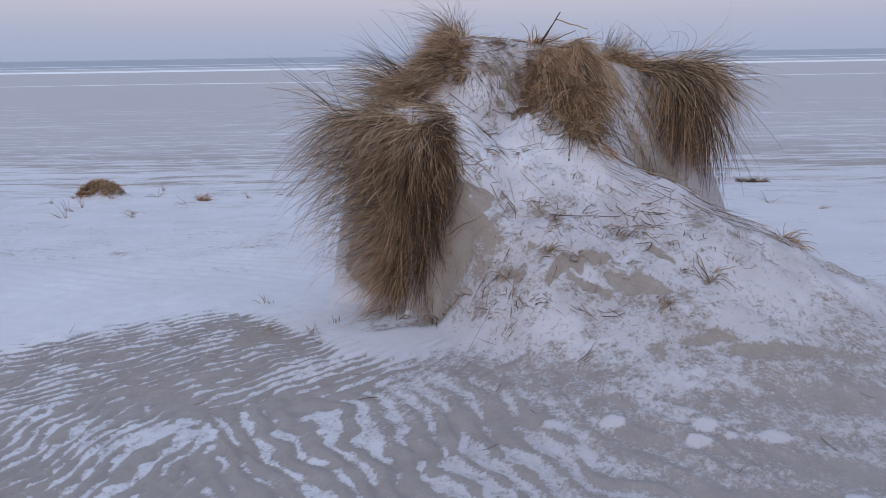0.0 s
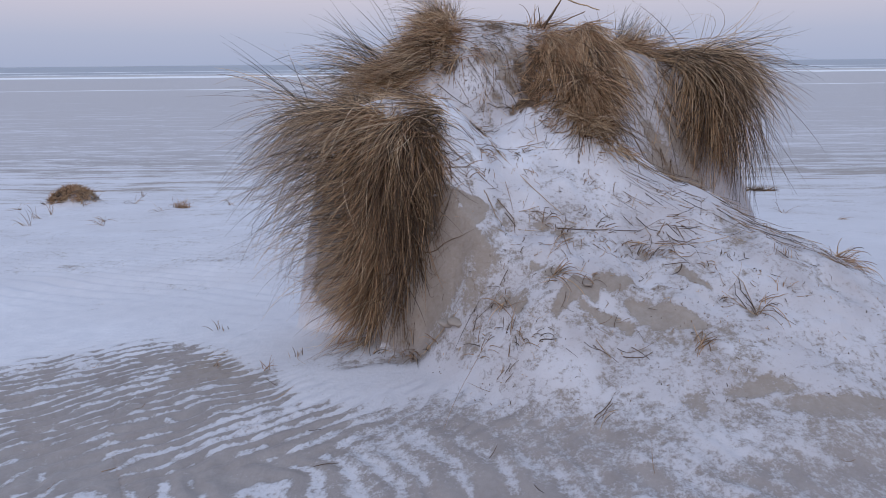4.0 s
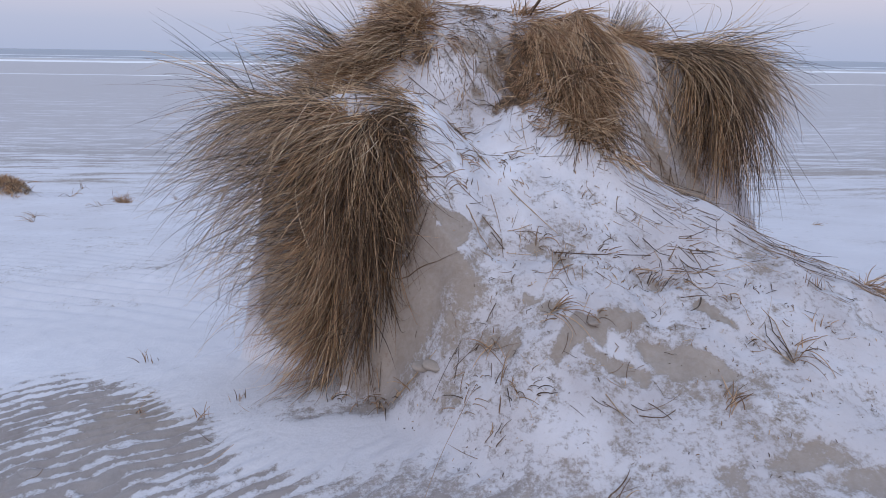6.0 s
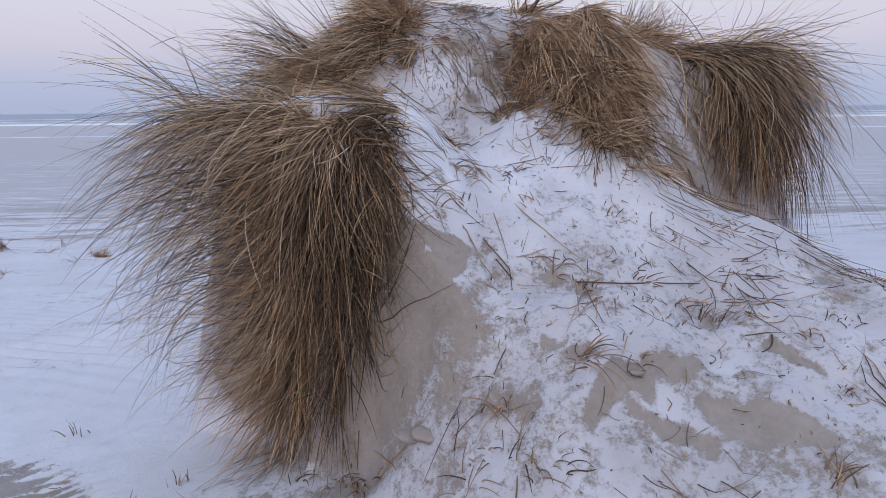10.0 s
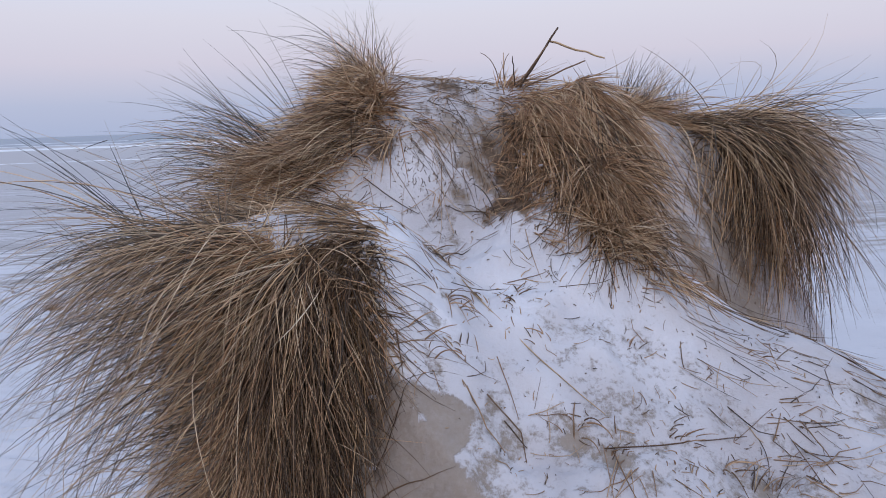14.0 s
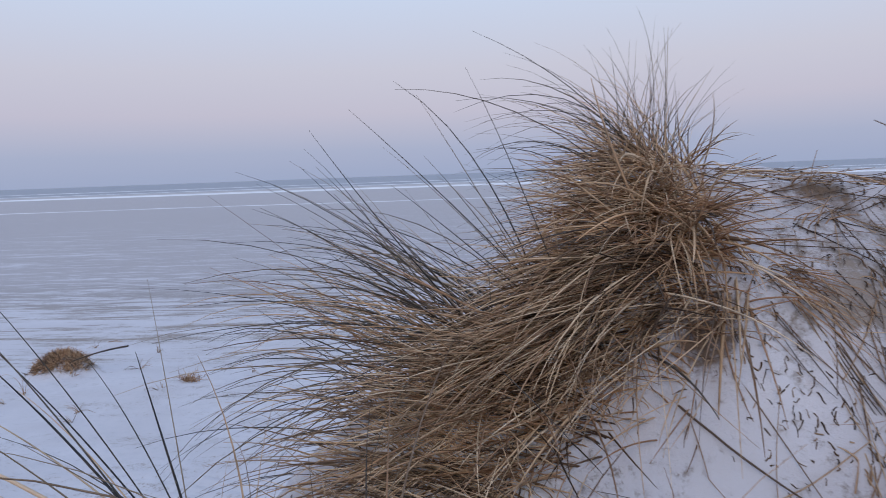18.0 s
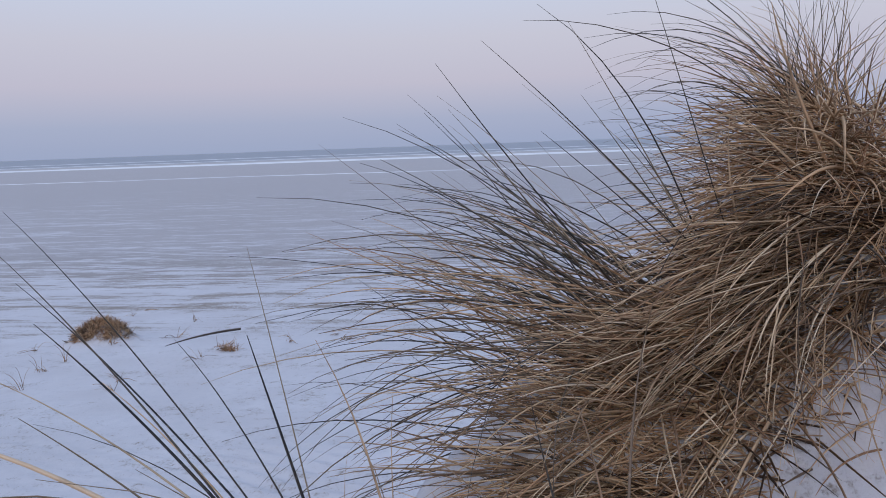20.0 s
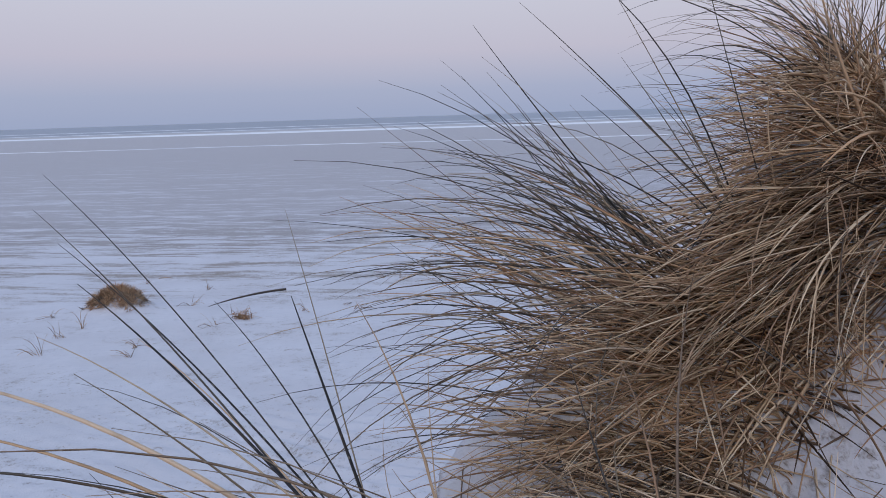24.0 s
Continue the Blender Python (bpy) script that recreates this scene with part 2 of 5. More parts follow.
def ripple(x, y):
    """Wind ripples in the sand, -1 to 1: three trains that lean over in the foreground and swing round towards the far left."""
    w = 0.06 * vnoise(x, y, 0.3, 21) + 0.07 * vnoise(x, y, 0.75, 22) + 0.03 * vnoise(x, y, 0.1, 25)
    near = np.sin(2 * math.pi * ((x + 0.75 * y) / 1.25 + w) / 0.105)
    left = np.sin(2 * math.pi * ((x - 0.35 * y) / 1.06 + w) / 0.08)
    far = np.sin(2 * math.pi * ((x - 1.5 * y) / 1.8 + 0.8 * w) / 0.07)
    back = sstep(2.95, 3.45, y + 0.3 * vnoise(x, y, 0.5, 27))
    side = sstep(-0.75, -1.25, x + 0.35 * vnoise(x, y, 0.45, 28) + 0.3 * (y - 2.6))
    return far * back + (1 - back) * (left * side + near * (1 - side))


def rippled(x, y):
    """How far the ripples reach: the bare foreground before the dune."""
    edge = 4.46 + 0.10 * vnoise(x, y, 0.9, 23) + 0.07 * vnoise(x, y, 0.3, 26) - 0.45 * sstep(-1.75, -2.4, x) - 0.92 * sstep(-1.3, -0.2, x) - 0.2 * sstep(-0.2, 0.5, x)
    return sstep(0.22, -0.22, y - edge) * (1 - 0.75 * sstep(0.7, 1.4, x + 0.3 * vnoise(x, y, 0.5, 24)))


def shore_drop(x, y):
    """The beach falls from the dune's terrace towards the sea."""
    d = y - 4.4 + 0.3 * vnoise(x, y, 2.2, 36) * sstep(3.5, 5, y)
    d = 0.5 * (d + np.sqrt(d * d + 0.5))
    return 0.125 * d / (1 + (d / 22.0) ** 2) ** 0.5 * sstep(-3, 2, y)


def ground_z(x, y):
    x, y = np.asarray(x, float), np.asarray(y, float)
    far = sstep(9, 30, np.hypot(x, y - 4))
    z = 0.03 * vnoise(x, y, 3.0, 31) * (1 - far) - shore_drop(x, y)
    z = z + 0.008 * ripple(x, y) * rippled(x, y)
    snow_rip = np.sin(2 * math.pi * (0.45 * x + y + 0.09 * vnoise(x, y, 0.6, 33)) / 0.19)
    z = z + 0.024 * snow_rip * sstep(4.6, 6.2, y) * sstep(11.0, 8.0, y) * sstep(0.3, -1.0, x) * (0.6 + 0.4 * vnoise(x, y, 0.8, 34))
    z = z + 0.06 * np.exp(-((x + 6.2) ** 2 / 1.6 + (y - 13.3) ** 2 / 0.7)) + 0.27 * np.exp(-(((x + 6.25) ** 2 / 0.17 + (y - 13.3) ** 2 / 0.10) ** 1.4)) + 0.06 * np.exp(-((x + 4.15) ** 2 / 1.2 + (y - 12.6) ** 2 / 0.5))
    return z + 0.003 * vnoise(x, y, 0.12, 35) * (1 - far)


def dune_z(x, y):
    """Height of the dune hummock, running out level with the ground round its foot."""
    x, y = np.asarray(x, float), np.asarray(y, float)
    wx = x + 0.05 * vnoise(x, y, 0.5, 3) + 0.025 * vnoise(x, y, 0.17, 4)
    wy = y + 0.05 * vnoise(x, y, 0.5, 5) + 0.025 * vnoise(x, y, 0.17, 6)
    crest = ridge(wx, wy, (0.12, 5.42, 1.62), (0.9, 5.28, 1.555), 0.14, 1.02) - 1.4 * np.maximum(x - 0.95, 0)
    shoulder = ridge(wx, wy, (-0.58, 4.6, 1.13), (-0.05, 4.50, 1.195), 0.12, 1.15)
    saddle = ridge(wx, wy, (-0.4, 5.0, 1.27), (0.1, 5.3, 1.45), 0.10, 1.0)
    spur = np.maximum(ridge(wx, wy, (0.55, 4.75, 1.12), (1.25, 4.38, 0.76), 0.06, 0.47),
                      np.maximum(ridge(wx, wy, (1.25, 4.38, 0.76), (2.1, 4.12, 0.33), 0.06, 0.47),
                                 ridge(wx, wy, (2.1, 4.12, 0.33), (3.2, 3.75, 0.02), 0.06, 0.35)))
    spur = spur + 0.05 * np.exp(-((x - 0.66) ** 2 + (y - 3.72) ** 2) / 0.05)
    # behind the spur the ground drops away again, and towards the broken face it thins out
    back = np.maximum(0, (y - 4.75) + 0.42 * (x - 0.55)) * sstep(0.75, 1.2, x)
    spur = spur - 1.6 * back - 1.35 * 0.12 * np.logaddexp(0, (0.42 - wx) / 0.12)
    right = ridge(wx, wy, (1.15, 5.30, 1.42), (1.57, 5.43, 1.35), 0.11, 2.7)
    k = 0.035
    parts = np.stack([crest, shoulder, saddle, right])
    top = parts.max(0)
    body = top + k * np.log(np.exp((parts - top) / k).sum(0))
    # steep broken face on the seaward-left side
    front = 0.05 + 4.0 * (wy - 3.94 - 0.22 * np.maximum(-0.05 - wx, 0) + 0.5 * np.maximum(wx, 0))
    left = 0.05 + 9.0 * (wx + 0.70 - 1.15 * np.clip(4.62 - wy, 0, 0.44))
    rear = 0.06 + 3.0 * (0.73 * (wx + 0.75) - 0.68 * (wy - 5.2))
    body = np.minimum(np.minimum(body, front), np.minimum(left, rear))
    k = 0.11
    body = k * np.logaddexp(body / k, spur / k)
    r = np.sqrt((0.72 * (x - 1.1)) ** 2 + (y - 3.7) ** 2 + 0.02)
    apron = 0.27 - 0.20 * r + 0.02 * vnoise(x, y, 0.6, 8)
    k = 0.03
    apron = ground_z(x, y) + k * np.logaddexp(0, np.clip(apron / k, -60, 60))
    k = 0.025
    z = k * np.logaddexp(apron / k, np.clip(body, apron - 0.4, 3) / k)
    lift = z - apron
    lump = 0.022 * fbm(x, y, 0.3, 9) + 0.020 * fbm(x, y, 0.12, 11, 3)
    return z + lump * sstep(0.02, 0.3, lift)


def lift_of(x, y):
    return dune_z(x, y) - ground_z(x, y)


def cover(x, y):
    """The snow, streak and litter layers."""
    rip, reach = ripple(x, y), rippled(x, y)
    dents = np.sin(2 * math.pi * (0.45 * x + y + 0.09 * vnoise(x, y, 0.6, 33) + 0.05 * vnoise(x, y, 0.22, 78)) / 0.19) * sstep(5.0, 6.6, y) * sstep(13.0, 9.0, y) * sstep(0.3, -1.0, x)
    drift = 0.90 - 0.12 * sstep(4.6, 7.0, y) + 0.10 * fbm(x, 1.6 * y, 0.8, 41) + 0.08 * fbm(x, 2.5 * y, 0.15, 77, 2) - 0.13 * np.maximum(0, dents) * np.clip(0.5 + 1.2 * vnoise(x, y, 0.5, 63), 0, 1.5)
    # snow caught in the troughs, in broken strips; bare sand on the crests
    rarer = 0.44 - 0.25 * sstep(3.0, 3.4, y) + 0.2 * np.exp(-(((x + 1.25) / 0.5) ** 2 + ((y - 3.85) / 0.3) ** 2)) - 0.2 * sstep(3.3, 4.0, y) * sstep(-1.6, -2.3, x) - 0.12 * sstep(-1.3, -1.9, x) * sstep(2.7, 2.4, y)
    bare = 0.5 + 0.95 * (-rip - rarer + 1.0 * fbm(x, y, 0.28, 42, 3) + 0.8 * vnoise(x, y, 0.05, 67))
    bare = np.clip(bare, 0.16, 0.62)
    dusty = sstep(-0.6, -0.1, x + 0.15 * vnoise(x, y, 0.3, 68)) * sstep(2.65, 3.15, y + 0.2 * vnoise(x, y, 0.4, 69))
    bare = bare * (1 - 0.8 * dusty) + 0.8 * dusty * (0.49 - 0.09 * rip + 0.08 * fbm(x, y, 0.2, 70, 3))
    near_right = sstep(0.2, 0.8, x + 0.25 * vnoise(x, y, 0.4, 46)) * sstep(3.85, 3.3, y + 0.15 * vnoise(x, y, 0.3, 47))
    bands = np.sin(2 * math.pi * (y + 0.32 * x + 0.06 * vnoise(x, y, 0.4, 49)) / 0.27)
    mottled = 0.40 + 0.14 * fbm(x, 1.8 * y, 0.22, 43) + 0.10 * vnoise(x, 1.6 * y, 0.06, 94) + 0.10 * bands * sstep(3.0, 2.7, y) - 0.2 * np.clip(rip, -0.8, 0.6) * sstep(2.85, 2.5, y) * sstep(1.1, 0.6, x)
    s = np.minimum(drift, bare + 0.9 * (1 - reach))
    s = s * (1 - near_right) + mottled * near_right
    foot = np.exp(-(((x + 0.15) / 0.45) ** 2 + ((y - 4.0) / 0.2) ** 2) ** 2)
    s = s - foot * (0.5 + 0.4 * vnoise(x, y, 0.14, 65))
    for px, py, rx, ry in PADS:
        s = np.maximum(s, 0.85 * sstep(1.9, 0.3, ((x - px) / rx) ** 2 + ((y - py) / ry) ** 2 + 0.25 * vnoise(x, y, 0.05, 48)))
    # beyond the drifts the beach lies bare, with thin streaks
    dist = np.hypot(0.5 * x, y)
    bare_far = sstep(9.0, 36.0, dist + 3.0 * vnoise(x, y, 4.0, 45))
    s = s * (1 - bare_far) + (0.30 - 0.08 * sstep(25, 70, dist)) * bare_far
    streak = sstep(9.0, 24.0, dist) * (1 - 0.6 * sstep(35, 90, dist))
    # bare ripple lines beside the far foot of the dune
    lines = np.sin(2 * math.pi * (y - 0.12 * x + 0.05 * vnoise(x, y, 0.4, 83)) / 0.13) * sstep(1.9, 2.3, x) * sstep(4.1, 4.5, y) * sstep(7.0, 6.0, y)
    s = s - 0.3 * np.maximum(0, lines + 0.3 * vnoise(x, y, 0.3, 84))
    mound = np.exp(-((x + 6.25) ** 2 / 0.24 + (y - 13.3) ** 2 / 0.16) ** 2)
    return s, streak, mound * (0.9 + 0.4 * vnoise(x, y, 0.12, 91))


def dust_of(x, y):
    """Sand blown into the snow on the flat."""
    return 0.45 - 0.25 * sstep(-0.2, -0.8, x) * sstep(3.5, 4.3, y) + 0.14 * sstep(5.0, 7.0, y) - 0.1 * sstep(-0.2, -0.8, x) * sstep(4.3, 3.5, y) - 0.15 * sstep(0.5, 1.5, x) * sstep(4.5, 5.2, y) + 0.25 * sstep(-0.6, 0.2, x) * sstep(4.5, 4.0, y) + 0.12 * vnoise(x, y, 0.5, 82)


# sand blown bare round the sprigs on the slope
HALOS = [(0.35, 3.71), (0.55, 3.73), (0.63, 3.95), (0.27, 4.30), (0.98, 3.90), (0.54, 4.01), (0.20, 4.10), (0.23, 4.20), (1.33, 3.55)]

# sand worn bare low on the slope (negative: a tongue of snow): x, y, half length, half width, turn, depth
PATCHES = [(0.65, 3.645, 0.14, 0.038, 42, 0.62), (0.96, 3.57, 0.15, 0.05, -26, 0.55), (0.80, 3.715, 0.06, 0.03, 0, 0.55), (0.74, 3.555, 0.09, 0.025, -12, 0.5), (1.14, 3.46, 0.26, 0.06, -8, 0.08),
           (0.735, 3.63, 0.035, 0.018, 65, -0.4), (1.14, 3.71, 0.10, 0.028, -20, 0.7), (0.47, 3.79, 0.035, 0.014, 0, 0.5), (0.376, 3.69, 0.03, 0.03, 0, 0.35),
           (1.25, 3.20, 0.13, 0.035, 0, 0.3), (1.56, 3.13, 0.3, 0.045, 3, 0.3), (1.98, 3.12, 0.2, 0.05, 0, 0.3), (0.985, 3.17, 0.045, 0.06, 0, 0.25)]

# pressed snow pads in the foreground: x, y, half width, half depth
PADS = [(0.68, 2.76, 0.055, 0.035), (0.98, 2.62, 0.05, 0.035), (1.04, 2.71, 0.05, 0.03), (1.12, 2.65, 0.03, 0.02), (1.28, 2.64, 0.065, 0.035),
        (1.80, 2.55, 0.07, 0.04), (0.45, 2.78, 0.05, 0.03), (1.42, 2.30, 0.05, 0.03)]

# ---- the ground: one sheet out to the horizon ----
def axis(*strips):
    """Grid lines: strips of (from, to, step), then ever wider out to the horizon on both sides."""
    mid = np.concatenate([np.arange(lo, hi - step / 2, step) for lo, hi, step in strips] + [[strips[-1][1]]])

    def out(d):
        p, q = [], 0.0
        while q < 3500:
            d *= 1.14
            q += d
            p.append(q)
        return np.array(p)
    return np.concatenate([mid[0] - out(strips[0][2])[::-1], mid, mid[-1] + out(strips[-1][2])])


gx = axis((-8.5, -3.0, 0.07), (-3.0, 2.4, 0.0145), (2.4, 7.0, 0.1))
gy = axis((2.1, 4.8, 0.0145), (4.8, 9.0, 0.045), (9.0, 15.0, 0.09))
GX, GY = np.meshgrid(gx, gy)
GZ = ground_z(GX, GY)
s, k, li = cover(GX, GY)
wet = np.maximum(sstep(13, 36, np.hypot(0.5 * GX, GY)), 0.35 * sstep(6, 4.5, GY))
dust = dust_of(GX, GY)


def pile(s, x, y):
    """Thickness of the snow, in the part that is seen from near."""
    return 0.008 * sstep(0.3, 0.75, s) * sstep(8, 6, np.abs(x)) * sstep(11, 8, y)


ground = part_of("ground", mesh_of("ground", np.stack([GX, GY, GZ + pile(s, GX, GY)], -1).reshape(-1, 3),
                                   grid_faces(len(gx), len(gy)), True, {"snow": s, "dust": dust, "streak": k, "litter": li, "wet": wet}), M_SAND)
tagged(ground, "frozen grey beach sand with wind ripples and drifted snow", "beach", kind="structure")

# ---- the dune hummock ----
dx, dy = np.arange(-1.3, 4.0, 0.0125), np.arange(2.0, 6.6, 0.0125)
DX, DY = np.meshgrid(dx, dy)
DZ = dune_z(DX, DY)


def dune_cover(x, y, z):
    e = 0.02
    slope = np.hypot(dune_z(x + e, y) - dune_z(x - e, y), dune_z(x, y + e) - dune_z(x, y - e)) / (2 * e)
    s0, k0, _ = cover(x, y)
    s = 0.65 + 0.13 * fbm(x, y, 0.25, 51) + 0.06 * vnoise(x, y, 0.05, 76) + 0.16 * sstep(0.6, 0.95, z) - 0.12 * np.exp(-((x - 0.45) ** 2 / 0.03 + (y - 5.05) ** 2 / 0.06))
    # bare sand: the steep face, and worn patches low on the slope
    ragged = 0.05 * vnoise(x, y, 0.13, 57) + 0.035 * vnoise(x + 0.7 * z, y, 0.045, 58)
    face = (0.72 * sstep(0.04, -0.03, x - 0.01 - 0.42 * (z - 0.19) + ragged) + 0.28 * sstep(0.24, 0.0, x - 0.01 - 0.42 * (z - 0.19) + 2.2 * ragged)) * sstep(0.76, 0.70, z + 1.5 * ragged) * sstep(4.62, 4.45, y)
    s = s - 1.3 * sstep(0.7, 1.2, slope) * face
    s = s - 0.16 * np.exp(-((x - 0.24) / 0.09) ** 2 - ((z - 0.58) / 0.16) ** 2) * (1 + 1.6 * vnoise(x, y, 0.06, 72))
    # brown sand shows through the snow down the hollow and under the crown's overhang
    trail = vnoise((0.82 * x + 0.57 * y) / 0.045, (0.57 * x - 0.82 * y) / 0.09, 1.0, 85) + 0.6 * vnoise(x, y, 0.035, 95)
    hollow = np.exp(-((x - 0.47) / 0.19) ** 2 - ((y - 4.87) / 0.22) ** 2)
    s = s - 0.58 * sstep(-0.3, 0.5, trail) * hollow - 0.5 * np.exp(-((x - 0.62) / 0.09) ** 2 - ((y - 4.88) / 0.15) ** 2)
    for px, py, rx, ry, turn, deep in PATCHES:
        ux, uy = x - px + 0.05 * vnoise(x, y, 0.15, 60) + 0.015 * vnoise(x, y, 0.04, 74), y - py + 0.04 * vnoise(x, y, 0.13, 61) + 0.015 * vnoise(x, y, 0.04, 75)
        c, sn = math.cos(radians(turn)), math.sin(radians(turn))
        q = ((c * ux + sn * uy) / rx) ** 2 + ((c * uy - sn * ux) / ry) ** 2
        s = s - deep * sstep(1.55, 0.55, q) * (1 + 0.35 * vnoise(x, y, 0.09, 53))
    s = s - 0.09 * sstep(0.6, 1.3, x + 0.2 * vnoise(x, y, 0.3, 59)) * sstep(0.55, 0.3, z) * sstep(3.75, 3.5, y)
    for px, py in HALOS:
        s = s - 0.38 * np.exp(-((x - px) ** 2 + (1.3 * (y - py)) ** 2) / 0.0013) * (1 + 0.8 * vnoise(x, y, 0.05, 55))
    # steep strip between the two drooping tussocks: sand, snow and litter mixed
    strip = sstep(1.05, 1.2, x) * sstep(1.75, 1.55, x) * sstep(4.7, 4.9, y) * sstep(5.35, 5.2, y)
    s = s - strip * (0.27 + 0.5 * vnoise(x + 0.5 * z, y, 0.07, 88))
    w = sstep(0.10, 0.26, z - ground_z(x, y))
    s = s * w + s0 * (1 - w)
    lit = 0.55 * np.exp(-((x + 0.02) ** 2 / 0.02 + (y - 4.33) ** 2 / 0.01)) + 0.5 * np.exp(-((x - 0.66) ** 2 / 0.008 + (y - 4.98) ** 2 / 0.01))
    lit = lit + 0.5 * np.exp(-((x + 0.1) ** 2 / 0.06 + (y - 5.1) ** 2 / 0.006)) + 0.5 * np.exp(-((x - 0.12) ** 2 / 0.02 + (y - 5.38) ** 2 / 0.02))
    lit = lit + 0.55 * np.exp(-((x - 0.55) ** 2 / 0.02 + (y - 4.98) ** 2 / 0.05)) * (0.4 + 1.1 * vnoise(x, y, 0.05, 79)) + 0.5 * np.exp(-((x - 0.42) ** 2 / 0.05 + (y - 5.2) ** 2 / 0.012)) * (0.4 + 1.1 * vnoise(x, y, 0.05, 80))
    edge = y - 4.925 - 0.35 * x + 0.03 * vnoise(x, y, 0.1, 92)
    lit = lit + 0.62 * np.exp(-(edge / 0.05) ** 2) * sstep(-0.15, 0.0, x) * sstep(0.32, 0.2, x) * (0.55 + 1.0 * vnoise(x, y, 0.06, 93))
    lit = lit + strip * (0.30 + 0.5 * vnoise(x + 0.6 * z, y, 0.05, 89))
    # brown trails of litter slid down the hollow, and the rooty sand under the crown
    lit = lit + 0.5 * sstep(0.1, 0.7, trail) * hollow
    lit = lit + 0.5 * np.exp(-((x - 0.55) / 0.07) ** 2 - ((y - 4.78) / 0.12) ** 2) * (0.6 + 1.1 * vnoise(x, y, 0.04, 87))
    lit = lit + 0.6 * np.exp(-((x - 0.61) / 0.06) ** 2 - ((y - 4.88) / 0.14) ** 2) * (0.8 + 0.7 * vnoise(x, y, 0.05, 86))
    lit = lit + 0.62 * np.exp(-((x - 0.62) ** 2 / 0.010 + (y - 4.80) ** 2 / 0.022)) * (0.6 + 0.9 * vnoise(x, y, 0.06, 64))
    lit = lit + 0.5 * sstep(1.6, 2.4, slope) * sstep(0.7, 1.0, z) * (1 - sstep(0.95, 1.1, x) * sstep(1.6, 1.5, x)) + 0.5 * np.exp(-((x + 0.1) ** 2 / 0.03 + (y - 3.98) ** 2 / 0.003))
    lit = lit + 0.75 * (0.6 + 0.6 * vnoise(x, y, 0.05, 62)) * sstep(0.14, 0.02, x) * sstep(0.30, 0.75, z) * sstep(4.5, 4.42, y) * sstep(1.0, 1.8, slope)
    return s, k0 * (1 - w), lit


s, k, li = dune_cover(DX, DY, DZ)
wet = 0.35 * sstep(0.30, 0.08, DZ - ground_z(DX, DY)) * sstep(4.3, 3.7, DY)
w = sstep(0.03, 0.3, DZ - ground_z(DX, DY))
dust = w * (0.18 + 0.15 * sstep(4.6, 4.8, DY) + 0.5 * sstep(1.0, 0.62, DZ + 0.06 * vnoise(DX, DY, 0.3, 81)) - 0.05 * sstep(4.6, 4.8, DY) + 0.35 * sstep(0.22, 0.5, DX) * sstep(4.6, 4.8, DY) + 0.25 * vnoise(DX, DY, 0.12, 90) + 0.45 * np.exp(-((DX - 0.5) / 0.22) ** 2 - ((DY - 4.83) / 0.24) ** 2)) + (1 - w) * dust_of(DX, DY)
DL = DZ - ground_z(DX, DY)
DZ = np.where(DL < 0.003, DZ - 0.04, DZ + pile(s, DX, DY))
dune = part_of("sand_dune", mesh_of("sand_dune", np.stack([DX, DY, DZ], -1).reshape(-1, 3), grid_faces(len(dx), len(dy)), True,
                                    {"snow": s, "dust": dust, "streak": k, "litter": li, "wet": wet}), M_SAND)
tagged(dune, "small eroded sand dune dusted with snow", "dune")


def top_z(x, y):
    return dune_z(x, y) + 0.008


# ---- sea ----
sx = np.concatenate([np.linspace(-3400, -400, 30), np.linspace(-380, 380, 60), np.linspace(400, 3400, 30)])


def band(name, y0, y1, z, wob, material, seed, n=4):
    t = np.linspace(0, 1, n)
    X, T = np.meshgrid(sx, t)
    lo, hi = y0 + wob * fbm(X, X * 0, 60, seed), y1 + wob * fbm(X, X * 0 + 9, 35, seed + 3)
    Y = lo + np.maximum(hi - lo, 0.2) * T
    Z = z - 0.12 + 0 * X + 0.12 * np.minimum(1, np.minimum(T, 1 - T) * (n - 1))
    return part_of(name, mesh_of(name, np.stack([X, Y, Z], -1).reshape(-1, 3), grid_faces(len(sx), n)), material)


sea = band("sea", 238, 3300, -2.70, 4.0, M_SEA, 61, 24)
tagged(sea, "calm grey-blue winter sea", "sea", kind="structure")
for y0, y1, sd in ((232, 285, 62), (330, 350, 65), (430, 480, 66)):
    tagged(band("surf_line", y0, y1, -2.685, 4.0, M_FOAM, sd), "white line of surf and slush ice", "surf", "surf lines", "structure")
tagged(band("tide_line", 121, 126, -2.675, 2.0, M_FOAM, 68), "thin frozen tide line on the wet sand", "tide line", kind="structure")


# ---- grass ----
rng = np.random.RandomState(11)


def grow(base, way, length, droop, wind=(0, 0, 0), seg=7, touch=True, curl=0.06):
    """Leaves from their bases: each sets out along its way, then droops and bends with the wind, and lies on what it meets."""
    n = len(base)
    p, d = np.array(base, float), np.array(way, float)
    d /= np.linalg.norm(d, axis=1)[:, None]
    pts = [p.copy()]
    step = (length / seg)[:, None]
    pull = np.zeros((n, 3))
    pull[:, 2] = -droop
    pull += np.array(wind) + rng.normal(0, curl, (n, 3))
    for i in range(seg):
        d = d + pull * step * (0.6 + 0.8 * i / seg)
        d /= np.linalg.norm(d, axis=1)[:, None]
        q = p + d * step
        if touch:
            q[:, 2] = np.maximum(q[:, 2], top_z(q[:, 0], q[:, 1]) + 0.004)
            e = q - p
            d = 0.5 * d + 0.5 * e / (np.linalg.norm(e, axis=1)[:, None] + 1e-9)
            d /= np.linalg.norm(d, axis=1)[:, None]
        p = q
        pts.append(p.copy())
    return np.stack(pts, 1)


